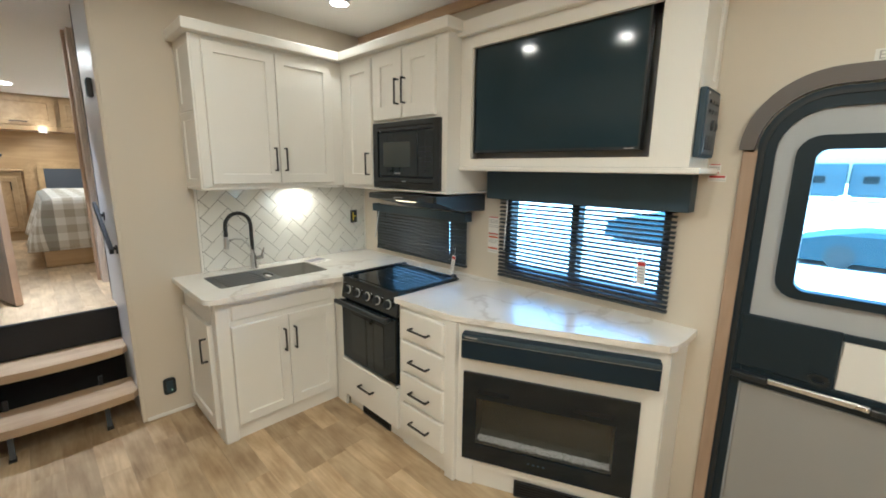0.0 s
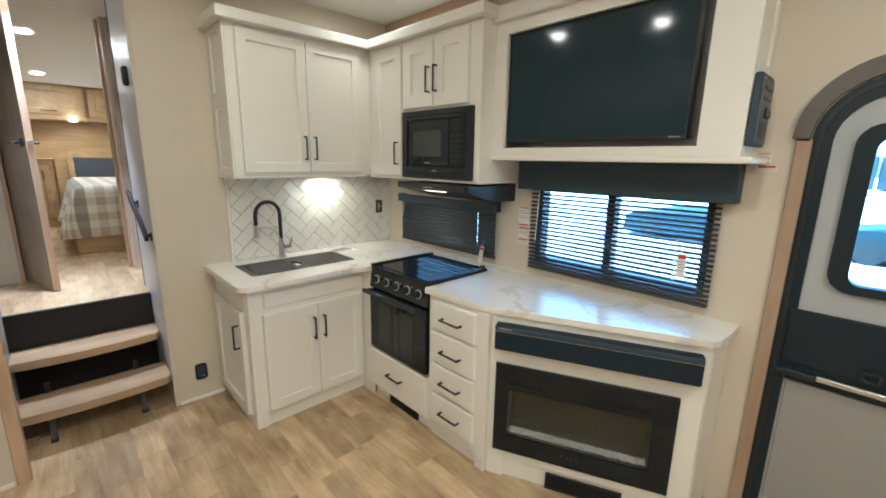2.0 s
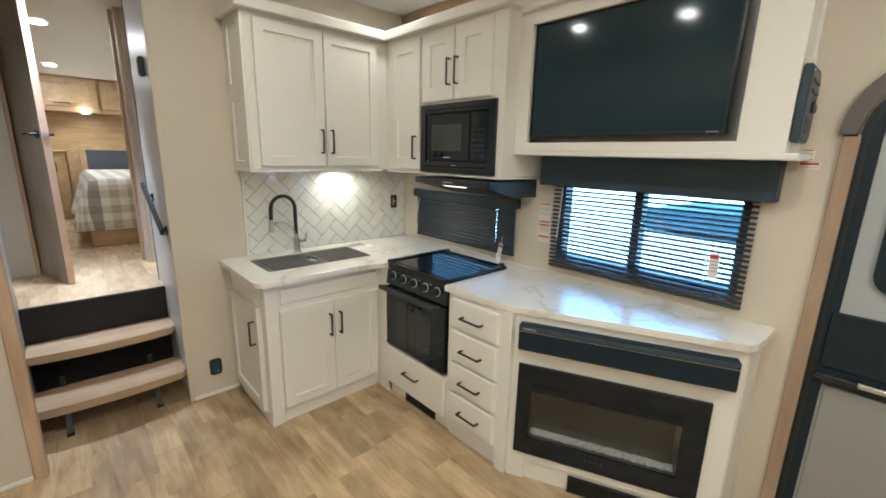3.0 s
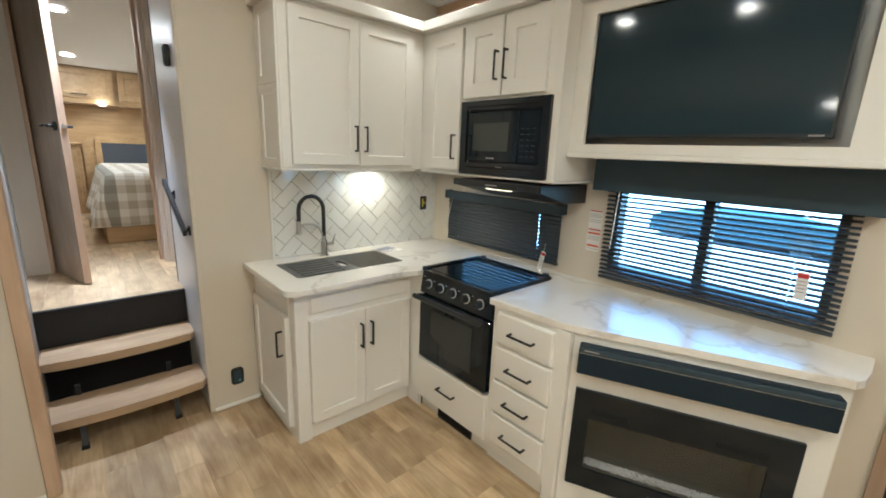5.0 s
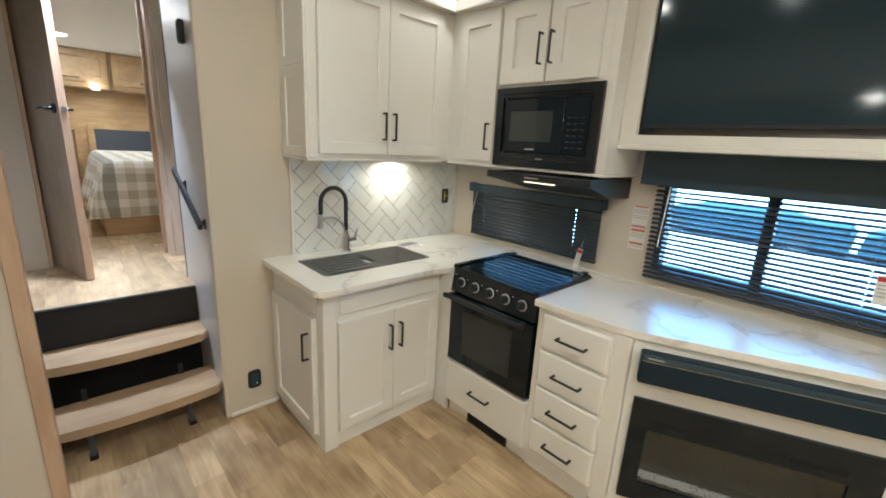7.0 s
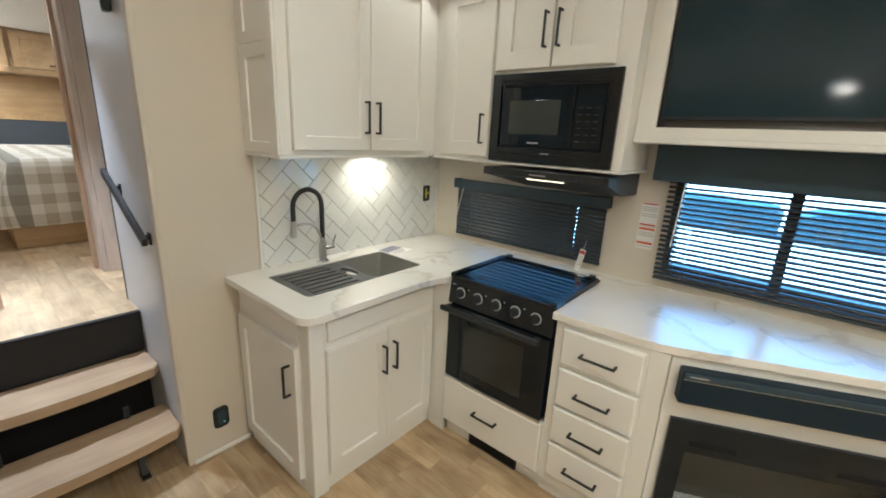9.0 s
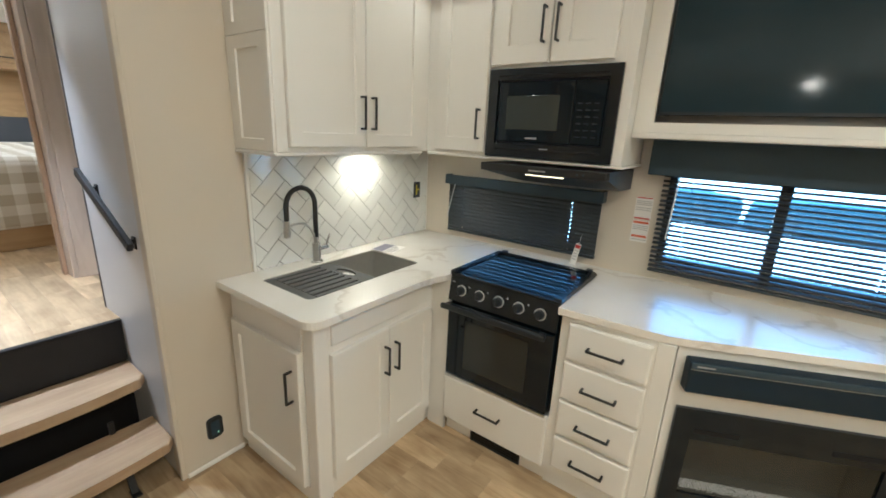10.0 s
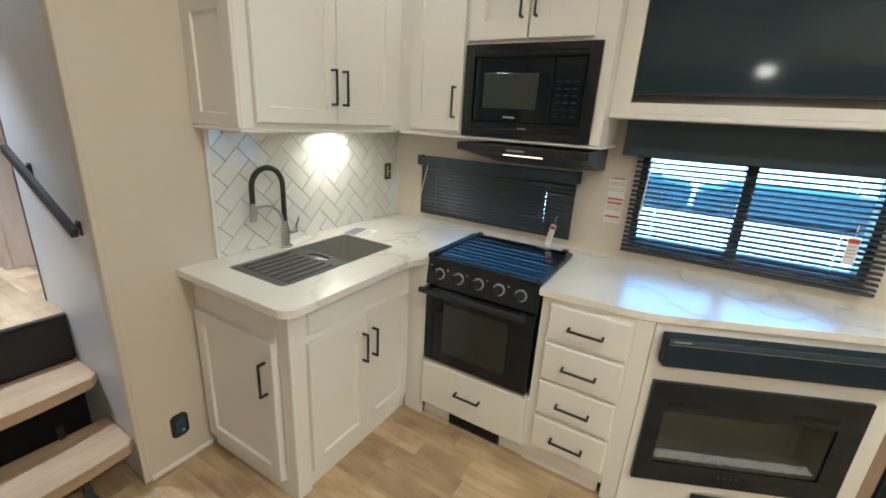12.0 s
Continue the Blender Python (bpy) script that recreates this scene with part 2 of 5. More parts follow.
# the blue in this black is window glare put into the frame colour
DOORDARK = mat("hazed_black_door_frame", (0.008, 0.018, 0.027), 0.45, spec=0.35, var=0.1, bump=0.05, fine=350)
DOORTRIM = wood("brown_door_trim", (0.29, 0.20, 0.135), (0.42, 0.305, 0.215), 0.45, 2, 22)
SMOKED = mat("smoked_oven_glass", (0.021, 0.025, 0.024), 0.07, var=0.2, scale=3, bump=0, rvar=0.02)
# soundbar black is blued to carry the cool haze near the window
BARBODY = mat("hazed_black_grille", (0.006, 0.017, 0.030), 0.5, var=0.1, bump=0.04, fine=600, spec=0.3)
BLACKMET = mat("black_powder_coat", (0.013, 0.014, 0.015), 0.42, var=0.1, bump=0.05, fine=500)
GLOSSBLACK = mat("black_glass", (0.004, 0.009, 0.014), 0.06, var=0.1, bump=0, rvar=0.015, spec=0.38)
ENAMEL = mat("black_enamel", (0.008, 0.011, 0.014), 0.14, var=0.1, bump=0.004, fine=60, rvar=0.04)
# raised blue base puts the bluish veil over the screen into its colour
SCREEN = mat("hazed_television_screen", (0.021, 0.038, 0.050), 0.09, var=0.05, bump=0, rvar=0.01, spec=0.32)
# blue lift in the charcoal stands for haze from the bright windows
CHAR = mat("hazed_charcoal_vinyl", (0.023, 0.044, 0.062), 0.55, var=0.08, bump=0.06, fine=350)
SLAT = mat("black_aluminium_slat", (0.030, 0.037, 0.043), 0.30, var=0.1, bump=0.01)
RISER = mat("black_riser_vinyl", (0.011, 0.010, 0.010), 0.75, var=0.15, bump=0.12, fine=240)
# near-black colour stands in for the shade inside openings and under the steps
DARK = mat("cavity_shade", (0.003, 0.003, 0.003), 0.9, bump=0)
SINK = mat("grey_composite_sink", (0.27, 0.26, 0.235), 0.42, var=0.08, scale=30, bump=0.05, fine=700)
TRAY = mat("dark_grey_drain_tray", (0.085, 0.085, 0.083), 0.6, var=0.08, scale=20, bump=0.03, fine=600)
STEEL = mat("brushed_steel", (0.56, 0.55, 0.53), 0.28, 1.0, var=0.06, bump=0.03, fine=300, stretch=(1, 1, 0.05))
SATIN = mat("satin_niche_metal", (0.42, 0.42, 0.41), 0.32, 0.35, var=0.2, scale=5, bump=0.01)
ALU = mat("aluminium", (0.62, 0.63, 0.64), 0.3, 1.0, var=0.05, bump=0.02)
GREYPLATE = mat("satin_grey_backing", (0.30, 0.30, 0.29), 0.3, 0.6, var=0.1, scale=3, bump=0.01, stretch=(1, 1, 0.1))
RUBBER = mat("black_rubber_hose", (0.02, 0.02, 0.02), 0.55, bump=0.06)
DOORGREY = mat("grey_door_skin", (0.385, 0.40, 0.415), 0.5, var=0.03, scale=3, bump=0.06, fine=400)
SCREENGREY = mat("warm_grey_door_panel", (0.29, 0.285, 0.275), 0.55, var=0.03, scale=3, bump=0.06, fine=400)
BRONZE = mat("dark_bronze_trim", (0.12, 0.105, 0.095), 0.5, var=0.1, bump=0.05)
NAVY = mat("blue_grey_vinyl_pad", (0.055, 0.065, 0.085), 0.6, var=0.1, bump=0.08)
PAPER = mat("white_label", (0.72, 0.70, 0.66), 0.6, var=0.02, bump=0)
RED = mat("red_print", (0.45, 0.03, 0.025), 0.6, bump=0)
ORANGE = mat("orange_red_print", (0.55, 0.10, 0.03), 0.6, bump=0)
INK = mat("grey_print", (0.36, 0.35, 0.34), 0.7, bump=0)
KEYINK = mat("dark_key_print", (0.022, 0.023, 0.025), 0.5, bump=0)
YELLOW = mat("yellow_plastic", (0.62, 0.48, 0.03), 0.5, bump=0)
PURPLE = mat("grey_violet_print", (0.16, 0.15, 0.20), 0.5, var=0.2, scale=40, bump=0)
CRYSTAL = mat("clear_crystal", (0.90, 0.91, 0.92), 0.06, 0.15, var=0.35, scale=160, bump=0, rvar=0.02)
# this grey puts the reflection and haze of the fireplace glass into the chamber
FIREHAZE = mat("hazed_fire_back", (0.075, 0.08, 0.068), 0.35, var=0.15, bump=0.02)
PLAID = plaid("plaid_blanket")
MATTRESS = mat("white_mattress", (0.72, 0.70, 0.66), 0.9, bump=0.1)
# the cool cast of daylight is put into the glass tint
PANE = glass("daylight_cast_glass", (0.74, 0.95, 1.0))
DARKPANE = glass("smoked_glass", (0.8, 0.8, 0.79))
PUCKGLOW = glow("puck_diffuser", (1.0, 0.88, 0.68), 4.0)
LEDGLOW = glow("led_strip", (1.0, 0.72, 0.35), 0.5)
GREENLED = glow("green_led", (0.05, 1.0, 0.4), 0.15)
CONCRETE = mat("pale_concrete", (0.58, 0.57, 0.55), 0.85, var=0.08, scale=0.4, bump=0.1, fine=30)
# trailer colours are darkened and blued to carry the shade on the parked trailers
TRAILERSHADED = mat("shaded_trailer_fibreglass", (0.026, 0.052, 0.068), 0.4, var=0.03, scale=0.5, bump=0)
TRAILERBLUE = mat("shaded_trailer_band", (0.020, 0.043, 0.058), 0.4, var=0.08, scale=0.5, bump=0)
# the blue cast of outdoor light is put into the car colour
CARPAINT = mat("cool_cast_car_paint", (0.016, 0.036, 0.048), 0.45, bump=0, spec=0.2)
CARGLASS = mat("car_glass", (0.006, 0.010, 0.012), 0.2, bump=0, spec=0.25)
DARKRIM = mat("dark_alloy", (0.010, 0.013, 0.015), 0.6, 0.0, bump=0)
TYRE = mat("tyre_rubber", (0.015, 0.02, 0.022), 0.8, bump=0.05)

# ---- mesh helpers ----


def box(bm, x0, x1, y0, y1, z0, z1, bevel=0.0, seg=1):
    vs = [bm.verts.new(p) for p in ((x0, y0, z0), (x1, y0, z0), (x1, y1, z0), (x0, y1, z0), (x0, y0, z1), (x1, y0, z1), (x1, y1, z1), (x0, y1, z1))]
    fs = [bm.faces.new([vs[k] for k in f]) for f in ((3, 2, 1, 0), (4, 5, 6, 7), (0, 1, 5, 4), (1, 2, 6, 5), (2, 3, 7, 6), (3, 0, 4, 7))]
    if bevel:
        es = list({e for f in fs for e in f.edges})
        bmesh.ops.bevel(bm, geom=es, offset=bevel, segments=seg, affect="EDGES", profile=0.5)
    return bm


def cyl(bm, a, b, r, r2=None, n=16):
    """A rod from a to b."""
    a, b = Vector(a), Vector(b)
    q = (b - a).to_track_quat("Z", "Y").to_matrix().to_4x4()
    bmesh.ops.create_cone(bm, cap_ends=True, segments=n, radius1=r, radius2=r if r2 is None else r2, depth=(b - a).length,
                          matrix=Matrix.Translation((a + b) / 2) @ q)
    return bm


def tube(bm, pts, r, n=10):
    """A round tube along points."""
    pts = [Vector(p) for p in pts]
    rings = []
    for k, p in enumerate(pts):
        d = (pts[min(k + 1, len(pts) - 1)] - pts[max(k - 1, 0)]).normalized()
        side = d.cross(Vector((1, 0.02, 0))).normalized()
        up = side.cross(d)
        rings.append([bm.verts.new(p + r * (math.cos(a) * side + math.sin(a) * up)) for a in (2 * math.pi * j / n for j in range(n))])
    for a, b in zip(rings, rings[1:]):
        for j in range(n):
            bm.faces.new((a[j], a[(j + 1) % n], b[(j + 1) % n], b[j]))
    bm.faces.new(rings[0][::-1])
    bm.faces.new(rings[-1])
    return bm


def prism(bm, pts, z0, z1, bevel=0.0):
    """An upright prism over a polygon, counter-clockwise from above."""
    lo = [bm.verts.new((x, y, z0)) for x, y in pts]
    hi = [bm.verts.new((x, y, z1)) for x, y in pts]
    n = len(pts)
    fs = [bm.faces.new(lo[::-1]), bm.faces.new(hi)]
    fs += [bm.faces.new((lo[k], lo[(k + 1) % n], hi[(k + 1) % n], hi[k])) for k in range(n)]
    if bevel:
        bmesh.ops.bevel(bm, geom=list(fs[0].edges) + list(fs[1].edges), offset=bevel, segments=2, affect="EDGES", profile=0.5)
    return bm


def rounded(x0, x1, y0, y1, r, n=5):
    pts = []
    for cx, cy, a0 in ((x1 - r, y0 + r, -90), (x1 - r, y1 - r, 0), (x0 + r, y1 - r, 90), (x0 + r, y0 + r, 180)):
        for k in range(n + 1):
            a = radians(a0 + 90 * k / n)
            pts.append((cx + r * math.cos(a), cy + r * math.sin(a)))
    return pts


def ring_prism(bm, outer, inner, z0, z1):
    """A frame between two loops with the same count of points."""
    n = len(outer)
    layers = [[bm.verts.new((x, y, z)) for x, y in loop] for loop, z in ((outer, z0), (outer, z1), (inner, z1), (inner, z0))]
    for a, b in zip(layers, layers[1:] + layers[:1]):
        for k in range(n):
            bm.faces.new((a[k], a[(k + 1) % n], b[(k + 1) % n], b[k]))
    return bm


def upright(bm):
    """Turns what lies in x and y so that it stands in x and z, its top side towards -y."""
    bmesh.ops.transform(bm, matrix=Matrix.Rotation(radians(90), 4, "X"), verts=bm.verts)
    return bm


def mesh_of(name, bm, material, smooth=False):
    bmesh.ops.recalc_face_normals(bm, faces=bm.faces)
    me = bpy.data.meshes.new(name)
    bm.to_mesh(me)
    bm.free()
    me.materials.append(material)
    if smooth:
        for p in me.polygons:
            p.use_smooth = True
    return me


def part(name, bm, material, parent=None, label="", m=None, smooth=False):
    ob = new(name, mesh_of(name, bm, material, smooth))
    ob.parent = parent
    if m is not None:
        ob.matrix_basis = m
    return tagged(ob, label)


def thing(name, m, label, category, group="", kind=""):
    ob = new(name)
    ob.empty_display_size = 0.1
    ob.matrix_basis = m
    return tagged(ob, label, category, group, kind)


def solid(name, bm, material, label, category, kind="", m=None, smooth=False, group=""):
    return tagged(part(name, bm, material, None, "", m, smooth), label, category, group, kind)


def B():
    return bmesh.new()


def shaker(w, h, t=0.021, rail=0.055, depth=0.010, rz=None):
    """A shaker door with a sunk panel: x from 0 to w, z from 0 to h, its face at y = -t."""
    bm = B()
    o = [(0, 0), (w, 0), (w, h), (0, h)]
    rz = rail if rz is None else rz
    i = [(rail, rz), (w - rail, rz), (w - rail, h - rz), (rail, h - rz)]
    s = 0.003
    j = [(rail + s, rz + s), (w - rail - s, rz + s), (w - rail - s, h - rz - s), (rail + s, h - rz - s)]
    b = 0.003
    c = [(b, b), (w - b, b), (w - b, h - b), (b, h - b)]
    loops = [(o, 0.0), (o, -t + b), (c, -t), (i, -t), (j, -t + depth)]
    vs = [[bm.verts.new((x, y, z)) for x, z in lp] for lp, y in loops]
    for a, q in zip(vs, vs[1:]):
        for k in range(4):
            bm.faces.new((a[k], a[(k + 1) % 4], q[(k + 1) % 4], q[k]))
    bm.faces.new(vs[-1])
    bm.faces.new(vs[0][::-1])
    return bm


def slab(w, h, t=0.02, b=0.006):
    """A plain drawer front with eased edges."""
    bm = B()
    o = [(0, 0), (w, 0), (w, h), (0, h)]
    c = [(b, b), (w - b, b), (w - b, h - b), (b, h - b)]
    vs = [[bm.verts.new((x, y, z)) for x, z in lp] for lp, y in ((o, 0.0), (o, -t + b * 0.7), (c, -t))]
    for a, q in zip(vs, vs[1:]):
        for k in range(4):
            bm.faces.new((a[k], a[(k + 1) % 4], q[(k + 1) % 4], q[k]))
    bm.faces.new(vs[-1])
    bm.faces.new(vs[0][::-1])
    return bm


def pull(length, standing=True):
    """A square black bar pull, centred on the origin, standing off towards -y."""
    bm = B()
    h, r, out = length / 2, 0.0045, 0.030
    if standing:
        box(bm, -r, r, -out - r, -out + r, -h, h, 0.0015)
        for s in (-1, 1):
            box(bm, -r, r, -out, 0, s * h - (r * 2 if s > 0 else 0), s * h + (r * 2 if s < 0 else 0), 0.001)
    else:
        box(bm, -h, h, -out - r, -out + r, -r, r, 0.0015)
        for s in (-1, 1):
            box(bm, s * h - (r * 2 if s > 0 else 0), s * h + (r * 2 if s < 0 else 0), -out, 0, -r, r, 0.001)
    return bm


def door_part(parent, x, z, w, h, y=0.0, handle=None, length=0.135, front=None, rail=0.055):
    """A door or drawer front with its pull, in the cabinet's own axes."""
    drawer = front == "slab"
    ob = part("drawer_front" if drawer else "door", slab(w, h) if drawer else shaker(w, h, rail=rail), CAB, parent, "", pose(x, y, z))
    if handle:
        part("handle", pull(length, not drawer), BLACKMET, ob, "black square bar pull", pose(handle[0], -0.02, handle[1]))
    return ob

# ---- the large structure ----
XW, YW = -2.83, 1.95          # kitchen wall, window wall
ground = solid("ground", box(B(), -150, 150, -150, 150, -1.15, -0.95), CONCRETE, "pale sunlit concrete lot outside the windows", "ground", "structure")
solid("floor", box(B(), -4.2, 3.1, -1.8, 2.03, -0.06, -0.003), OAKX, "wood-look vinyl plank floor of the living area", "floor", "structure")
solid("floor_bedroom", box(B(), -7.6, -3.305, -1.5, 1.85, DECK - 0.06, DECK - 0.003), OAKX, "wood-look vinyl plank floor of the raised bedroom", "floor", "structure")

# window wall with two windows and the entrance
bm = B()
for x0, x1, z0, z1 in ((XW - 0.08, -2.585, 0, CEIL), (-2.585, -1.715, 0, 0.93), (-2.585, -1.715, 1.225, CEIL), (-1.715, -1.405, 0, CEIL),
                       (-1.405, -0.535, 0, 0.935), (-1.405, -0.535, 1.40, CEIL), (-0.535, -0.275, 0, CEIL), (-0.275, 0.45, 1.80, CEIL), (0.45, 3.1, 0, CEIL)):
    box(bm, x0, x1, YW, YW + 0.08, z0, z1)
for xc, sx in ((-0.275, 1), (0.45, -1)):
    arc = [(xc + sx * 0.21 * (1 - math.cos(radians(a))), 1.59 + 0.21 * math.sin(radians(a))) for a in range(0, 91, 10)]
    lo, hi = [[bm.verts.new((x, y, z)) for x, z in arc + [(xc, 1.80)]] for y in (YW, YW + 0.08)]
    for k in range(len(lo)):
        bm.faces.new((lo[k], lo[(k + 1) % len(lo)], hi[(k + 1) % len(lo)], hi[k]))
    bmesh.ops.triangulate(bm, faces=[bm.faces.new(lo), bm.faces.new(hi[::-1])])
solid("wall_window", bm, WALL, "cream wallboard wall with two windows and the entry door", "wall", "structure")
solid("wall_kitchen", box(B(), XW - 0.06, XW, 0.335, YW, 0, CEIL + 0.02), WALL, "cream wallboard wall behind the sink", "wall", "structure")
solid("wall_stair_right", box(B(), -3.49, XW - 0.06, 0.338, 0.400, 0, CEIL), GREYWALL, "pale grey glossy panel wall beside the steps", "wall", "structure")
solid("wall_stair_left", box(B(), -3.30, -2.66, -0.395, -0.345, 0, CEIL), GREYWALL, "pale grey panel wall on the other side of the steps", "wall", "structure")
solid("wall_landing_left", box(B(), -4.17, -3.30, -0.45, -0.402, 0, HALL_TOP), GREYWALL, "pale grey panel wall of the landing", "wall", "structure")
bm = B()
box(bm, -4.11, -3.49, 0.56, 0.61, 0.4, HALL_TOP)
box(bm, -3.55, -3.49, 0.401, 0.56, 0.4, HALL_TOP)
solid("wall_landing_right", bm, GREYWALL, "pale grey panel wall of the landing recess", "wall", "structure")
solid("wall_pantry", box(B(), -2.66, -2.61, -1.75, -0.348, 0, CEIL), WALL, "plain off-white wall panel beside the steps", "wall", "structure")
solid("wall_slide_back", box(B(), -2.66, 3.1, -1.80, -1.75, 0, CEIL), WALL, "plain cream wall at the back of the slide-out", "wall", "structure")
solid("wall_end", box(B(), 3.02, 3.1, -1.75, YW, 0, CEIL), WALL, "plain cream end wall", "wall", "structure")
solid("wall_header", box(B(), -2.61, 3.02, -0.36, -0.30, SLIDE_CEIL, CEIL), WALL, "cream header above the slide-out opening", "wall", "structure")
solid("ceiling", box(B(), XW - 0.06, 3.1, -0.36, YW + 0.08, CEIL, CEIL + 0.06), CEILM, "off-white ceiling panel of the living area", "ceiling", "structure")
solid("ceiling_slide", box(B(), -2.61, 3.02, -1.75, -0.36, SLIDE_CEIL, SLIDE_CEIL + 0.06), CEILM, "off-white lower ceiling of the slide-out", "ceiling", "structure")
bm = B()
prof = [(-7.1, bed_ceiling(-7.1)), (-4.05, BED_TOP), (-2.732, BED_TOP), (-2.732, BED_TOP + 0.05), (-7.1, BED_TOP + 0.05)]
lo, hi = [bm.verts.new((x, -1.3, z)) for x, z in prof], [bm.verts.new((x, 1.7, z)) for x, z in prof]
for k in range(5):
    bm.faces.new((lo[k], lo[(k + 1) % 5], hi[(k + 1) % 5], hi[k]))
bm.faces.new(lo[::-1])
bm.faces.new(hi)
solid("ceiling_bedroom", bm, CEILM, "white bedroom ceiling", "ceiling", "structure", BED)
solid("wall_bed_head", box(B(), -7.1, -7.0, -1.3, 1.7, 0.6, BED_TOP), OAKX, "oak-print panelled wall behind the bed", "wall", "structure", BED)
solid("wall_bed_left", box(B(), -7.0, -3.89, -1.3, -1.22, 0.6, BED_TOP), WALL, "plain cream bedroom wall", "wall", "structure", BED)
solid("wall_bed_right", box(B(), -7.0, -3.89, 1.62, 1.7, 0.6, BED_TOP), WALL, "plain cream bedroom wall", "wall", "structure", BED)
bm = B()
box(bm, -4.17, -4.11, -1.40, -0.285, 0.5, HALL_TOP)
box(bm, -4.17, -4.11, 0.395, 1.80, 0.5, HALL_TOP)
solid("wall_bedroom_partition", bm, WALL, "cream partition between steps and bedroom", "wall", "structure")
# roof, its edges and the deck header are added, unseen, to stop sun leaks
solid("roof", box(B(), -7.2, 3.2, -1.9, 2.06, 2.56, 2.62), TRAILERSHADED, "unseen grey roof slab added to block stray sunlight", "roof", "structure")
bm = B()
box(bm, -7.2, 3.2, -1.9, -1.86, 1.9, 2.56)
box(bm, -7.2, 3.2, 2.03, 2.06, 2.2, 2.56)
solid("roof_edge", bm, TRAILERSHADED, "unseen grey roof edge added to block stray sunlight", "roof", "structure")
solid("wall_deck_header", box(B(), XW - 0.06, XW, -0.344, 0.337, HALL_TOP, CEIL), WALL, "unseen cream header added above the steps to block stray sunlight", "wall", "structure")
solid("trim_ceiling", box(B(), XW, 3.0, YW - 0.022, YW - 0.002, CEIL - 0.062, CEIL - 0.002, 0.003), TRIMX, "brown wood trim where wall meets ceiling", "trim", "structure")
solid("trim_stair_post", box(B(), -2.665, -2.598, -0.347, -0.298, 0, CEIL - 0.002, 0.003), OAKZ, "oak corner post beside the steps", "trim", "structure")
solid("trim_slide_header", box(B(), -2.595, 3.0, -0.298, -0.282, SLIDE_CEIL - 0.02, SLIDE_CEIL + 0.05, 0.002), OAKX, "oak trim along the slide-out header", "trim", "structure")
solid("trim_corner", box(B(), XW - 0.010, XW + 0.004, 0.329, 0.346, 0, CEIL - 0.002, 0.003), WALL, "white corner moulding at the wall's end", "trim", "structure")
bm = B()
box(bm, XW + 0.001, XW + 0.012, 0.353, 0.605, 0.0, 0.022, 0.003)
solid("baseboard", bm, CAB, "low white baseboard under the outlet", "baseboard", "structure")
solid("baseboard_pantry", box(B(), -2.609, -2.597, -1.7, -0.35, 0, 0.022, 0.003), CAB, "low white baseboard", "baseboard", "structure")

# casing of the bedroom doorway
solid("trim_casing_wide", box(B(), -4.109, -4.055, 0.378, 0.465, DECK, HALL_TOP - 0.002, 0.003), PALEOAK, "pale oak casing of the bedroom doorway", "trim", "structure")
solid("trim_casing_jamb", box(B(), -4.20, -4.064, 0.350, 0.3775, DECK, HALL_TOP - 0.002, 0.003), PALEOAK, "pale oak jamb of the bedroom doorway", "trim", "structure")
solid("trim_casing_narrow", box(B(), -4.215, -4.165, 0.330, 0.3495, DECK, HALL_TOP - 0.002, 0.003), OAKZ, "oak door stop of the bedroom doorway", "trim", "structure")
solid("trim_casing_dark", box(B(), -3.499, -3.4905, 0.334, 0.401, DECK, HALL_TOP - 0.002), BRONZE, "thin dark edge strip of the panel wall", "trim", "structure")
solid("trim_jamb_left", box(B(), -4.20, -4.10, -0.2845, -0.262, DECK, HALL_TOP - 0.002, 0.004), OAKZ, "oak hinge jamb of the bedroom doorway", "trim", "structure")
# bright metal stands for the line of daylight along this wall edge
solid("trim_landing_edge", box(B(), -3.312, -3.3005, -0.401, -0.341, DECK, HALL_TOP - 0.002, 0.002), ALU, "edge strip of the panel wall, bright metal for its line of daylight", "trim", "structure")

# ---- ceiling lamps ----


def puck(x, y, z, r=0.052):
    t = thing("ceiling_light", pose(x, y, z), "round flush LED ceiling light with white rim, switched on", "ceiling light", "ceiling lights")
    n = 28
    loop = lambda q: [(q * math.cos(2 * math.pi * k / n), q * math.sin(2 * math.pi * k / n)) for k in range(n)]
    part("rim", ring_prism(B(), loop(r * 1.22), loop(r), -0.010, -0.001), CAB, t, smooth=False)
    part("diffuser", prism(B(), loop(r - 0.001), -0.006, -0.003), PUCKGLOW, t, "glowing frosted disc")
    return t


first = puck(*MAIN_PUCKS[0], CEIL)
# copies at the added, unseen positions are made-up fixtures for the fill lights
for x, y in MAIN_PUCKS[1:]:
    copy_thing(first, pose(x, y, CEIL))
for x, y in SLIDE_PUCKS:
    copy_thing(first, pose(x, y, SLIDE_CEIL))
for x, y in BED_PUCKS:
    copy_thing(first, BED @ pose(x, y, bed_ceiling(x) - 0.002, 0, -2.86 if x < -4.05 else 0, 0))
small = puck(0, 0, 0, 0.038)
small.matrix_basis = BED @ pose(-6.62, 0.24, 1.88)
under = copy_thing(small, pose(-2.735, 1.35, 1.385))
tagged(small, "small round reading light under the bedroom cabinets, on", "reading light")
tagged(under, "small round light under the wall cabinet, on", "cabinet light")

# ---- kitchen base units ----
# axes of a unit: x along its face, -y out of it. Sink run: face towards +x of the room.
SINKRUN = pose(-2.265, 0, 0, 0, 0, 90)

unit = thing("sink_cabinet", SINKRUN, "white shaker sink base cabinet with two doors", "cabinet", "base cabinets")
bm = B()
box(bm, 0.686, 1.345, 0.0, 0.018, 0.0745, 0.829)
part("face_frame", bm, CAB, unit)
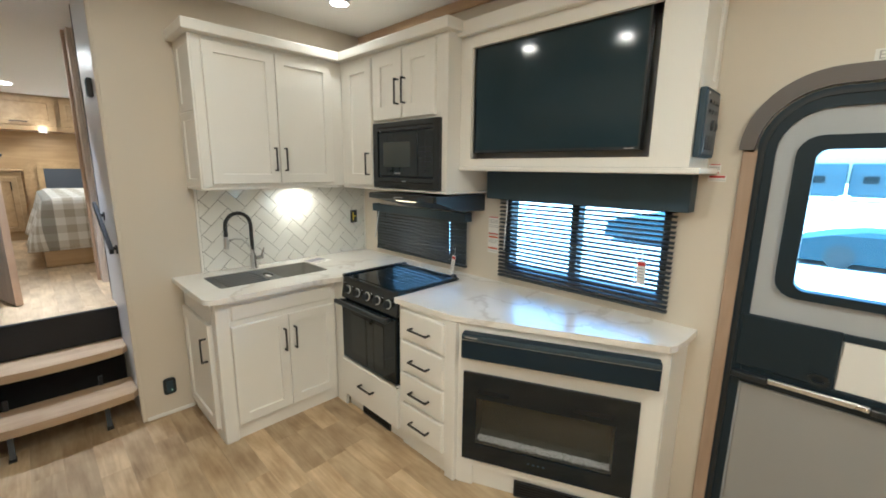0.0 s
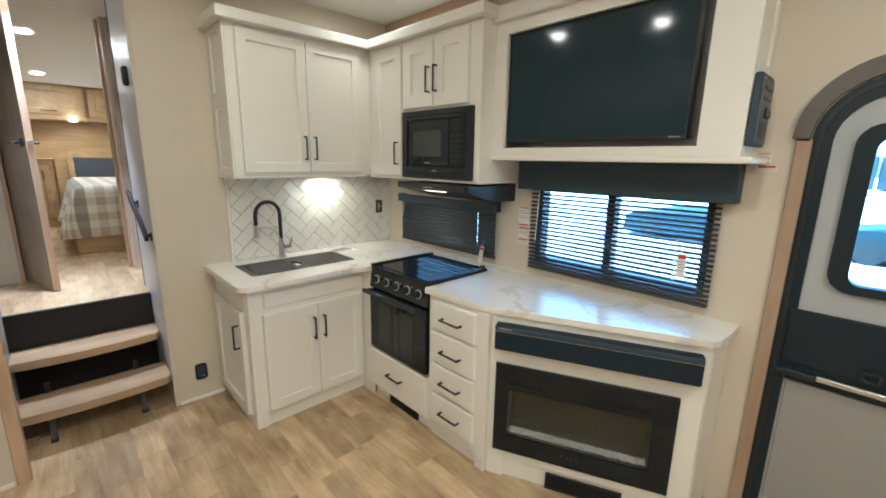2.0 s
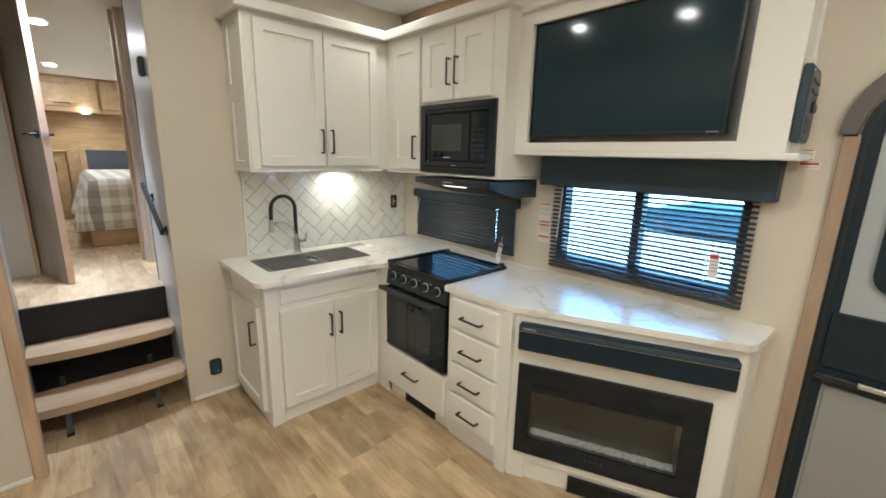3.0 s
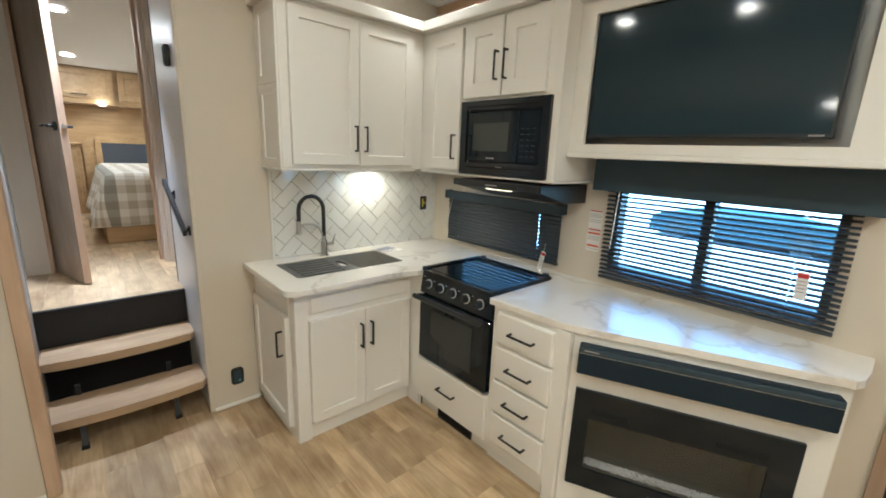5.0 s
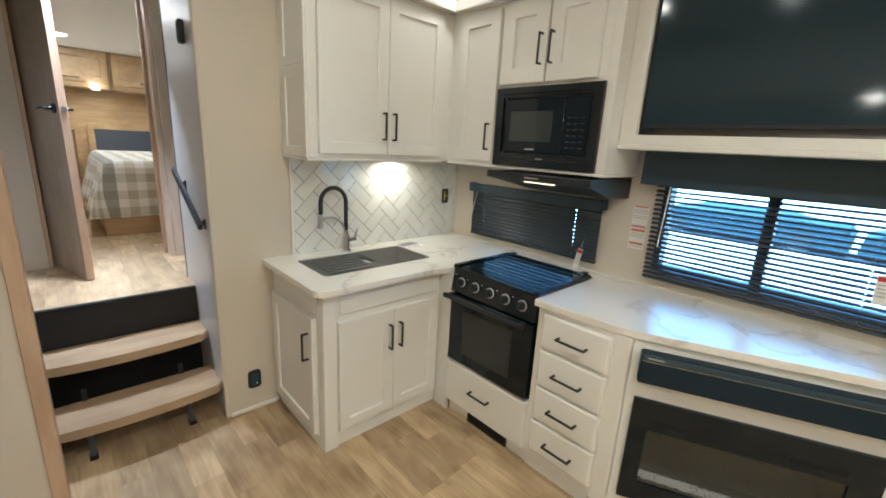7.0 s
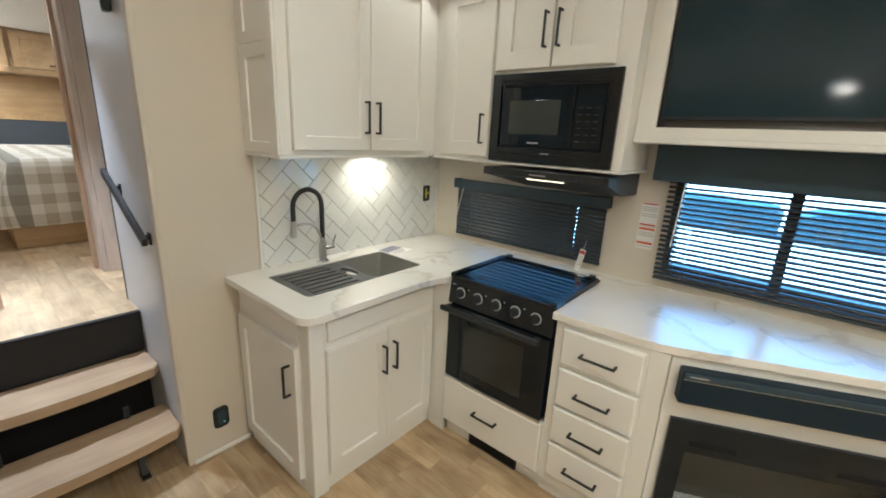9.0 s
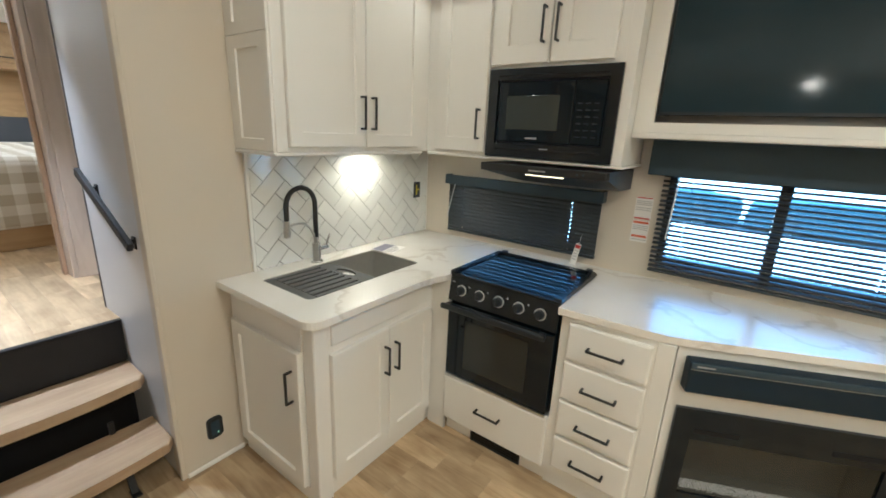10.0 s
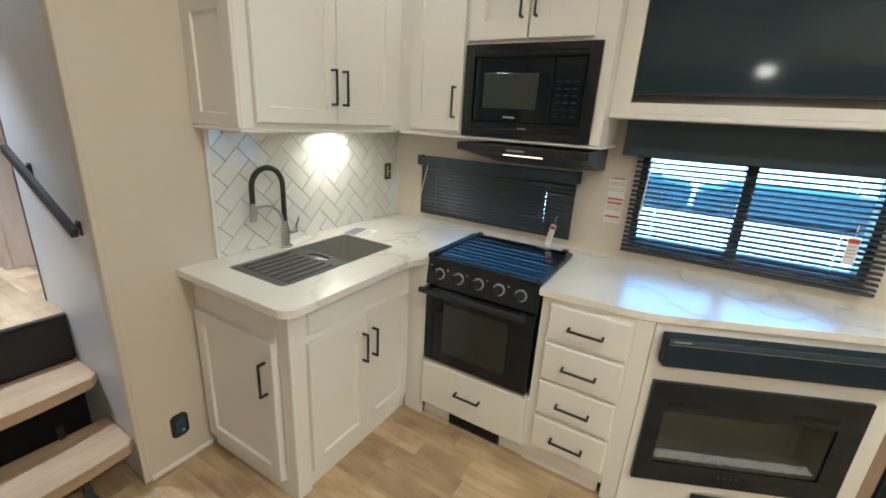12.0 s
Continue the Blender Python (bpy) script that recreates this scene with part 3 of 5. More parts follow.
part("bottom", box(B(), 0.66, 1.345, 0.03, 0.55, 0.075, 0.09), CAB, unit)
part("corner_post", box(B(), 0.615, 0.685, -0.004, 0.06, 0.0, 0.829, 0.004), CAB, unit)
part("plinth", box(B(), 0.686, 1.35, 0.012, 0.03, 0.0, 0.074), CAB, unit)
part("false_front", slab(0.60, 0.085, 0.012, 0.005), CAB, unit, "", pose(0.695, 0, 0.705))
door_part(unit, 0.6865, 0.098, 0.3105, 0.575, 0, (0.281, 0.432))
door_part(unit, 1.000, 0.098, 0.300, 0.575, 0, (0.030, 0.432))

unit = thing("end_cabinet", pose(XW, 0.628, 0), "white shaker end cabinet with one door", "cabinet", "base cabinets")
part("body", box(B(), 0.004, 0.50, -0.016, -0.002, 0.06, 0.829), CAB, unit)
part("plinth", box(B(), 0.02, 0.56, -0.012, -0.002, 0.0, 0.06), CAB, unit)
door_part(unit, 0.025, 0.075, 0.475, 0.612, -0.016, (0.435, 0.462), 0.14)

unit = thing("corner_filler", pose(-2.265, 1.318, 0), "white filler panel between sink cabinet and stove", "cabinet panel")
part("panel", box(B(), 0.001, 0.106, 0.0, 0.018, 0.0, 0.829), CAB, unit)

# stove base with one drawer
unit = thing("stove_cabinet", pose(-2.155, 1.315, 0), "white cabinet under the stove with a drawer", "cabinet", "base cabinets")
part("body", box(B(), 0.0, 0.548, 0.0, 0.45, 0.085, 0.338), CAB, unit)
part("plinth", box(B(), 0.0, 0.548, 0.03, 0.05, 0.0, 0.084), CAB, unit)
door_part(unit, 0.004, 0.092, 0.538, 0.243, 0, (0.262, 0.135), 0.13, "slab")

# drawers
unit = thing("drawer_cabinet", pose(-1.607, 1.315, 0), "white base cabinet with four drawers", "cabinet", "base cabinets")
part("body", box(B(), 0.0, 0.398, 0.0, 0.60, 0.07, 0.829), CAB, unit)
part("plinth", box(B(), 0.0, 0.33, 0.02, 0.04, 0.0, 0.069), CAB, unit)
part("corner_post", box(B(), 0.345, 0.405, -0.003, 0.04, 0.0, 0.829, 0.003), CAB, unit)
for z0, z1 in ((0.125, 0.280), (0.297, 0.455), (0.470, 0.634), (0.652, 0.804)):
    door_part(unit, 0.036, z0, 0.300, z1 - z0, 0, (0.150, (z1 - z0) * 0.48), 0.135, "slab")

# fireplace cabinet, set at an angle
SLOPE = math.degrees(math.atan2(0.308, 0.6755))
FIRE = pose(-1.198, 1.333, 0, 0, 0, SLOPE)
unit = thing("fireplace_cabinet", FIRE, "white angled cabinet holding fireplace and soundbar", "cabinet", "base cabinets")
W = 0.860
bm = B()
for x0, x1, z0, z1 in ((0.0, 0.042, 0.0, 0.829), (0.774, W, 0.0, 0.829), (0.042, 0.774, 0.590, 0.672), (0.042, 0.774, 0.672, 0.829), (0.042, 0.774, 0.105, 0.158)):
    box(bm, x0, x1, 0.0, 0.02, z0, z1)
part("face_frame", bm, CAB, unit)
part("plinth", box(B(), 0.08, 0.774, 0.014, 0.02, 0.0, 0.105), CAB, unit)
part("plinth_post", box(B(), 0.042, 0.08, 0.0, 0.02, 0.0, 0.105), CAB, unit)
side = part("side_panel", box(B(), -0.43, -0.412, 1.712, YW - 0.001, 0.0, 0.829), CAB, None, "", None)
side.parent = unit
side.matrix_basis = FIRE.inverted()

# ---- countertop with the sink's opening ----
HOLE = rounded(-2.710, -2.378, 0.691, 1.350, 0.022, 4)
outer = [(XW + 0.002, 0.560)]
for k in range(7):
    a = radians(-90 + 90 * k / 6)
    outer.append((-2.256 + 0.06 * math.cos(a), 0.620 + 0.06 * math.sin(a)))
outer += [(-2.195, 1.10), (-2.192, 1.18), (-2.182, 1.235), (-2.166, 1.272), (-2.160, 1.29), (-2.160, 1.786), (-1.618, 1.786), (-1.618, 1.287), (-1.30, 1.304), (-1.235, 1.311), (-1.19, 1.324)]
outer += [(-0.50, 1.630), (-0.445, 1.655), (-0.412, 1.668), (-0.394, 1.71), (-0.385, 1.80), (-0.384, YW - 0.002), (XW + 0.002, YW - 0.002)]
bm = B()


def loop_edges(bm, pts, z):
    vs = [bm.verts.new((x, y, z)) for x, y in pts]
    return [bm.edges.new((vs[k], vs[(k + 1) % len(vs)])) for k in range(len(vs))]


es = loop_edges(bm, outer, 0.860) + loop_edges(bm, HOLE, 0.860)
top_faces = [g for g in bmesh.ops.triangle_fill(bm, use_beauty=True, use_dissolve=False, edges=es)["geom"] if isinstance(g, bmesh.types.BMFace)]
ext = bmesh.ops.extrude_face_region(bm, geom=top_faces)
bmesh.ops.translate(bm, vec=(0, 0, -0.030), verts=[g for g in ext["geom"] if isinstance(g, bmesh.types.BMVert)])
counter = solid("countertop", bm, MARBLE, "white marble-look laminate countertop with grey-brown veins", "countertop")
bev = counter.modifiers.new("edge", "BEVEL")
bev.width, bev.segments, bev.limit_method, bev.angle_limit = 0.007, 3, "ANGLE", radians(40)

# ---- sink, tray, faucet ----
sink = thing("kitchen_sink", pose(-2.545, 1.015, 0.858), "dark grey composite sink set flush in the countertop", "sink")
IN = [(x + 2.545, y - 1.015) for x, y in rounded(-2.708, -2.380, 0.693, 1.348, 0.02, 4)]
LOW = [(x * 0.94, y * 0.95) for x, y in IN]
bm = B()
n = len(IN)
rings = [[bm.verts.new((x, y, z)) for x, y in lp] for lp, z in ((IN, -0.003), (IN, -0.02), (LOW, -0.17))]
for a, b in zip(rings, rings[1:]):
    for k in range(n):
        bm.faces.new((a[k], b[k], b[(k + 1) % n], a[(k + 1) % n]))
bm.faces.new(rings[-1])
part("bowl", bm, SINK, sink)
part("divider", box(B(), -0.156, 0.156, 0.030, 0.040, -0.16, -0.03, 0.003), SINK, sink)
cyl(bm := B(), (0.0, 0.17, -0.169), (0.0, 0.17, -0.164), 0.042, n=24)
part("drain", bm, STEEL, sink, "round steel drain")
tray = thing("drain_tray", pose(-2.545, 0.873, 0.858), "dark grey slotted drain tray lying in the sink", "drain tray")
slots = 7
for k in range(slots + 1):
    x0 = -0.150 + k * 0.300 / slots - (0.150 / slots if k else 0.0) * 0.9 + 0.0
    x1 = -0.150 + k * 0.300 / slots + (0.150 / slots if k < slots else 0.0) * 0.45
    part("slat", box(B(), max(-0.152, x0), min(0.152, x1), -0.132, 0.0995, -0.012, -0.004), TRAY, tray)
part("edge_plate", box(B(), -0.158, 0.160, -0.178, -0.1325, -0.012, -0.004, 0.003), TRAY, tray)
part("edge_plate", box(B(), -0.155, 0.155, 0.100, 0.112, -0.012, -0.004), TRAY, tray)
bm = B()
es = loop_edges(bm, [(-0.155, 0.1125), (0.155, 0.1125), (0.155, 0.172), (-0.155, 0.172)], -0.004)
es += loop_edges(bm, [(0.062 * math.cos(radians(a)), 0.143 + 0.026 * math.sin(radians(a))) for a in range(0, 360, 15)], -0.004)
fs = [g for g in bmesh.ops.triangle_fill(bm, use_beauty=True, use_dissolve=False, edges=es)["geom"] if isinstance(g, bmesh.types.BMFace)]
ext = bmesh.ops.extrude_face_region(bm, geom=fs)
bmesh.ops.translate(bm, vec=(0, 0, -0.008), verts=[g for g in ext["geom"] if isinstance(g, bmesh.types.BMVert)])
part("finger_plate", bm, TRAY, tray, "plate with an oval finger hole")
part("end_strap", box(B(), -0.155, 0.155, 0.1725, 0.182, -0.012, -0.004), TRAY, tray)
part("under_plate", box(B(), -0.156, 0.158, -0.176, 0.100, -0.024, -0.014), DARK, tray, "under-plate, near-black for the shade below the slots")
# added card gives the white spot inside the finger hole
solid("paper_card", box(B(), -0.030, 0.034, -0.03, 0.022, 0.0, 0.004, 0.001), PAPER, "small white card added for the white inside the finger hole", "paper", m=pose(-2.535, 1.012, 0.840, 0, 0, 8))

fau = thing("kitchen_faucet", pose(-2.752, 1.012, 0.860), "steel kitchen faucet with black flexible hose spout", "faucet")
bm = B()
cyl(bm, (0, 0, 0), (0, 0, 0.006), 0.030, n=24)
cyl(bm, (0, 0, 0.006), (0, 0, 0.095), 0.0195, n=24)
cyl(bm, (0, 0, 0.095), (0, 0, 0.125), 0.0125, n=20)
part("body", bm, STEEL, fau, smooth=False)
bm = B()
cyl(bm, (0, 0.015, 0.065), (0.004, 0.062, 0.068), 0.0125, n=18)
tube(bm, [(0.006, 0.052, 0.07), (0.010, 0.058, 0.10), (0.014, 0.072, 0.132)], 0.0048)
part("lever", bm, STEEL, fau, "steel side lever")
R = 0.077
pts = [(0, 0, 0.125), (0, 0.0, 0.20), (0, 0.0, 0.27)]
pts += [(0.0, -R + R * math.cos(radians(a)), 0.288 + R * 1.05 * math.sin(radians(a))) for a in range(0, 181, 12)]
pts += [(0.0, -2 * R, 0.25), (0.0, -2 * R - 0.001, 0.222)]
part("hose", tube(B(), pts, 0.0115, 14), RUBBER, fau, "black rubber-covered hose spout", smooth=True)
bm = cyl(B(), (0, -2 * R - 0.001, 0.225), (0, -2 * R - 0.003, 0.148), 0.0135, 0.0155, 20)
part("spray_head", bm, STEEL, fau, "steel spray head")
pts = [(0.0, -0.004, 0.100), (0.0, -0.010, 0.135), (0.0, -0.030, 0.172), (0.0, -0.062, 0.200), (0.0, -0.098, 0.206), (0.0, -0.138, 0.202)]
part("support_arm", tube(B(), pts, 0.0062, 10), STEEL, fau, "curved steel docking arm", smooth=True)

leaf = thing("leaflet", pose(-2.665, 1.425, 0.861, 0, 0, 12), "printed leaflet lying on the counter beside the sink", "leaflet")
part("sheet", box(B(), -0.07, 0.07, -0.075, 0.075, 0, 0.0012), PAPER, leaf)
part("picture_panel", box(B(), -0.066, 0.005, -0.07, 0.07, 0.0012, 0.0016), PURPLE, leaf)
for k in range(3):
    part("text_bar", box(B(), 0.015 + 0.017 * k, 0.025 + 0.017 * k, -0.065, 0.06 - 0.02 * k, 0.0012, 0.0016), INK, leaf)

# ---- stove ----
st = thing("gas_stove", pose(-2.155, 1.30, 0.34), "black built-in gas stove with glass cover and five knobs", "stove")
part("body", box(B(), 0.004, 0.531, 0.03, 0.48, 0.0, 0.52), ENAMEL, st)
door = part("oven_door", box(B(), 0.004, 0.531, 0.0, 0.03, 0.012, 0.385, 0.004), GLOSSBLACK, st)
part("oven_window", box(B(), 0.105, 0.425, -0.0025, 0.004, 0.070, 0.320, 0.001), SMOKED, door, "dark glass oven window")
part("lower_trim", box(B(), 0.004, 0.531, -0.002, 0.03, -0.002, 0.010), ALU, st, "thin bright metal strip")
bm = B()
box(bm, -0.012, 0.505, -0.048, -0.026, 0.366, 0.392, 0.007, 2)
for x in (0.0, 0.470):
    box(bm, x, x + 0.025, -0.03, 0.004, 0.370, 0.388, 0.003)
part("oven_handle", bm, BLACK, st, "long black oven handle")
bm = B()
for p in ([(0.0, 0.0), (0.535, 0.0)],):
    vs = [bm.verts.new(v) for v in ((0.0, 0.004, 0.398), (0.535, 0.004, 0.398), (0.535, 0.022, 0.520), (0.0, 0.022, 0.520), (0.0, 0.06, 0.398), (0.535, 0.06, 0.398), (0.535, 0.06, 0.520), (0.0, 0.06, 0.520))]
    for f in ((0, 1, 2, 3), (5, 4, 7, 6), (4, 0, 3, 7), (1, 5, 6, 2), (3, 2, 6, 7), (4, 5, 1, 0)):
        bm.faces.new([vs[k] for k in f])
panel = part("control_panel", bm, ENAMEL, st)
for k in range(5):
    x = 0.068 + 0.0975 * k
    m = pose(x, 0.011, 0.457, 82, 0, 0)
    bm = B()
    cyl(bm, (0, 0, 0.001), (0, 0, 0.006), 0.026, n=28)
    part("knob_ring", bm, RING, panel, "silver ring", m)
    bm = B()
    cyl(bm, (0, 0, 0.006), (0, 0, 0.024), 0.0215, 0.019, 24)
    box(bm, -0.005, 0.005, -0.02, 0.02, 0.022, 0.031, 0.002)
    part("knob", bm, BLACK, panel, "black control knob", m)
    if k < 4:
        part("mark", box(B(), x + 0.036, x + 0.044, 0.0125, 0.0135, 0.478, 0.484), INK, panel)
part("ignition_mark", box(B(), 0.012, 0.030, 0.0135, 0.0145, 0.488, 0.492), INK, panel)
bm = B()
box(bm, -0.004, 0.538, 0.014, 0.490, 0.520, 0.531, 0.003)
top = part("cooktop_cover", bm, ENAMEL, st, "raised rim of the black cooktop cover")
part("cover_glass", box(B(), 0.028, 0.506, 0.040, 0.455, 0.531, 0.5335), GLOSSBLACK, top, "glossy black glass cover")
bm = B()
box(bm, -0.004, 0.028, 0.014, 0.470, 0.531, 0.542, 0.004)
box(bm, 0.506, 0.538, 0.014, 0.470, 0.531, 0.542, 0.004)
box(bm, 0.0, 0.534, 0.458, 0.482, 0.531, 0.540, 0.004)
part("cover_rim", bm, ENAMEL, top)
for x in (0.02, 0.485):
    part("hinge", box(B(), x, x + 0.03, 0.468, 0.492, 0.531, 0.549, 0.003), BLACK, top, "black hinge block")

# floor vents
for m, w, label in ((pose(-2.0, 1.341, 0.0), 0.27, "black floor-level vent under the stove drawer"), (FIRE @ pose(0.285, 0.004, 0.0), 0.33, "black floor-level vent under the fireplace")):
    v = thing("floor_vent", m, label, "vent")
    part("recess", box(B(), 0, w, -0.002, 0.004, 0.002, 0.082), DARK, v)
    bm = B()
    for x0, x1, z0, z1 in ((0, w, 0.002, 0.008), (0, w, 0.076, 0.082), (0, 0.006, 0.008, 0.076), (w - 0.006, w, 0.008, 0.076)):
        box(bm, x0, x1, -0.006, -0.002, z0, z1)
    part("frame", bm, BLACK, v)
    for k in range(5):
        part("slat", box(B(), 0.006, w - 0.006, -0.0045, -0.003, 0.012 + 0.013 * k, 0.016 + 0.013 * k), BLACKMET, v)

# ---- fireplace and soundbar ----
f = thing("electric_fireplace", FIRE @ pose(0.030, -0.002, 0.150), "black glass electric fireplace with crystal bed, switched off", "fireplace")
w, h = 0.750, 0.448
out4, in4 = [(0, 0), (w, 0), (w, h), (0, h)], [(0.062, 0.088), (w - 0.085, 0.088), (w - 0.085, 0.325), (0.062, 0.325)]
part("glass_front", upright(ring_prism(B(), out4, in4, 0.0, 0.014)), GLOSSBLACK, f)
bm = B()
box(bm, 0.055, w - 0.08, 0.12, 0.125, 0.08, 0.33)
box(bm, 0.055, w - 0.08, 0.002, 0.12, 0.078, 0.086)
box(bm, 0.055, w - 0.08, 0.002, 0.12, 0.326, 0.334)
box(bm, 0.055, 0.060, 0.002, 0.12, 0.086, 0.326)
box(bm, w - 0.084, w - 0.08, 0.002, 0.12, 0.086, 0.326)
part("fire_box", bm, FIREHAZE, f, "dark fire chamber, haze of the glass put into its grey")
rng = random.Random(4)
vs, fs = [], []
for k in range(2400):
    x, y = rng.uniform(0.066, w - 0.09), rng.uniform(0.006, 0.042)
    size = rng.uniform(0.002, 0.0042)
    m = pose(x, y, 0.093 + 0.18 * y + rng.uniform(0, 0.008), rng.uniform(0, 90), rng.uniform(0, 90), rng.uniform(0, 90))
    n = len(vs)
    vs += [tuple(m @ Vector(q)) for q in ((size, 0, 0), (0, size * 0.8, 0), (-size, 0, 0), (0, -size * 0.8, 0), (0, 0, size * 1.1), (0, 0, -size * 0.9))]
    fs += [(n + p, n + (p + 1) % 4, n + 4) for p in range(4)] + [(n + (p + 1) % 4, n + p, n + 5) for p in range(4)]
me = bpy.data.meshes.new("crystals")
me.from_pydata(vs, [], fs)
bm = B()
bm.from_mesh(me)
bpy.data.meshes.remove(me)
tagged(part("crystals", bm, CRYSTAL, f, "bed of clear crystals"), kind="stuff")
part("front_pane", box(B(), 0.058, w - 0.081, -0.010, -0.008, 0.084, 0.329), DARKPANE, f, "smoked glass pane").visible_shadow = False
for x0, x1 in ((0.07, 0.215), (0.50, 0.655)):
    part("air_slot", box(B(), x0, x1, -0.0155, -0.013, 0.352, 0.372), DARK, f, "narrow dark air slot")
for k in range(4):
    part("touch_mark", box(B(), 0.315 + 0.022 * k, 0.323 + 0.022 * k, -0.0150, -0.0142, 0.048, 0.054), CHAR, f)

s = thing("soundbar", FIRE @ pose(0.026, -0.001, 0.681), "long black soundbar on the cabinet above the fireplace", "soundbar")
part("body", box(B(), 0.0, 0.808, -0.052, 0.0, 0.0, 0.118, 0.007, 2), BARBODY, s)
part("top_strip", box(B(), 0.004, 0.804, -0.0545, -0.050, 0.0925, 0.1145, 0.001), CHAR, s)
part("chrome_line", box(B(), 0.004, 0.804, -0.0555, -0.052, 0.0905, 0.0922), ALU, s, "thin silver line")
part("badge", box(B(), 0.02, 0.075, -0.0552, -0.0545, 0.1015, 0.1065), INK, s)

# ---- wall units ----
wu = thing("wall_cabinet", pose(-2.548, 0, 1.385, 0, 0, 90), "white shaker wall cabinet with two doors above the sink", "wall cabinet", "wall cabinets")
part("body", box(B(), 0.706, 1.66, 0.0, 0.28, 0.014, 0.815), CAB, wu)
part("bottom_board", box(B(), 0.690, 1.545, -0.012, 0.281, 0.0, 0.013, 0.004), CAB, wu)
part("corner_stile", box(B(), 0.700, 0.748, -0.006, 0.02, 0.014, 0.812, 0.003), CAB, wu)
door_part(wu, 0.750, 0.035, 0.384, 0.752, 0, (0.355, 0.145), 0.14)
door_part(wu, 1.138, 0.035, 0.366, 0.752, 0, (0.030, 0.145), 0.14)
for z0, z1 in ((0.0145, 0.428), (0.4285, 0.812)):
    part("end_panel", shaker(0.28, z1 - z0, 0.014, 0.060, 0.007, 0.045), CAB, wu, "", pose(0.7055, 0.28, z0, 0, 0, -90))
bm = B()
prism(bm, [(0.655, -0.055), (1.575, -0.055), (1.575, 0.0), (0.703, 0.0), (0.703, 0.28), (0.655, 0.28)], 0.812, 0.868, 0.006)
part("crown", bm, CAB, wu, "white crown moulding")

wu = thing("wall_cabinet", pose(-2.545, 1.592, 1.385), "white shaker wall cabinet with a tall door and two short doors", "wall cabinet", "wall cabinets")
part("tall_section", box(B(), 0.0, 0.3715, 0.0, 0.355, 0.014, 0.815), CAB, wu)
part("upper_section", box(B(), 0.372, 0.960, 0.0, 0.355, 0.405, 0.815), CAB, wu)
part("end_panel", box(B(), 0.9605, 1.002, 0.0, 0.355, 0.014, 0.815), CAB, wu)
part("bottom_board", box(B(), 0.01, 1.012, -0.012, 0.355, 0.0, 0.013, 0.004), CAB, wu)
door_part(wu, 0.072, 0.030, 0.290, 0.755, 0, (0.260, 0.130), 0.14, rail=0.066)
door_part(wu, 0.382, 0.418, 0.269, 0.375, 0, (0.243, 0.145), 0.14, rail=0.074)
door_part(wu, 0.660, 0.418, 0.262, 0.375, 0, (0.026, 0.145), 0.14, rail=0.074)
bm = prism(B(), [(0.0, 0.0), (0.0, -0.048), (1.040, -0.048), (1.040, 0.355), (1.004, 0.355), (1.004, 0.0)], 0.812, 0.868, 0.006)
part("crown", bm, CAB, wu, "white crown moulding")

mw = thing("microwave", pose(-2.170, 1.592, 1.402), "black built-in microwave with wide trim frame", "microwave")
w, h = 0.588, 0.385
out4, in4 = [(0, 0), (w, 0), (w, h), (0, h)], [(0.045, 0.062), (w - 0.045, 0.062), (w - 0.045, h - 0.048), (0.045, h - 0.048)]
part("trim_frame", upright(ring_prism(B(), out4, in4, 0.0, 0.018)), ENAMEL, mw, "wide satin black trim frame")
part("body", box(B(), 0.05, w - 0.05, 0.0, 0.32, 0.06, h - 0.045), BLACK, mw)
dr = part("door", box(B(), 0.052, 0.405, -0.012, 0.0, 0.070, h - 0.056, 0.003), GLOSSBLACK, mw)
part("door_window", box(B(), 0.095, 0.345, -0.0135, -0.011, 0.125, h - 0.115, 0.001), mat("microwave_window", (0.040, 0.046, 0.042), 0.08, bump=0, rvar=0.02), dr, "dark grey window mesh")
cp = part("control_panel", box(B(), 0.410, w - 0.052, -0.012, 0.0, 0.070, h - 0.056, 0.003), GLOSSBLACK, mw)
for r in range(6):
    for c in range(3):
        part("key", box(B(), 0.425 + 0.034 * c, 0.445 + 0.034 * c, -0.0132, -0.0118, 0.10 + 0.027 * r, 0.105 + 0.027 * r), KEYINK, cp)
part("badge", box(B(), 0.20, 0.255, -0.0132, -0.0118, 0.085, 0.092), INK, dr)
part("vent_line", box(B(), 0.05, w - 0.05, -0.019, -0.0175, h - 0.034, h - 0.028), DARK, mw)
part("vent_line", box(B(), 0.05, w - 0.05, -0.019, -0.0175, 0.034, 0.040), DARK, mw)
part("badge", box(B(), 0.275, 0.315, -0.019, -0.0178, 0.042, 0.046), INK, mw)

# range hood
hd = thing("range_hood", pose(-2.163, 1.535, 0), "slim black range hood with a lit LED strip", "range hood")
bm = B()
prof = [(0.0, 1.372), (0.0, 1.340), (0.20, 1.283), (0.413, 1.276), (0.413, 1.372)]
for a, b in ((prof, None),):
    l = [bm.verts.new((0.0 if z > 1.335 else 0.13, y, z)) for y, z in prof]
    r = [bm.verts.new((0.598, y, z)) for y, z in prof]
    for k in range(5):
        bm.faces.new((l[k], l[(k + 1) % 5], r[(k + 1) % 5], r[k]))
    bm.faces.new(l[::-1])
    bm.faces.new(r)
part("shell", bm, BLACKMET, hd)
part("front_fascia", box(B(), 0.002, 0.585, -0.008, 0.002, 1.338, 1.371, 0.002), BLACKMET, hd)
part("light_strip", box(B(), 0.22, 0.40, 0.030, 0.036, 1.3285, 1.3335), LEDGLOW, hd, "glowing warm LED strip", )
part("badge", box(B(), 0.25, 0.33, -0.0092, -0.008, 1.350, 1.356), INK, hd)
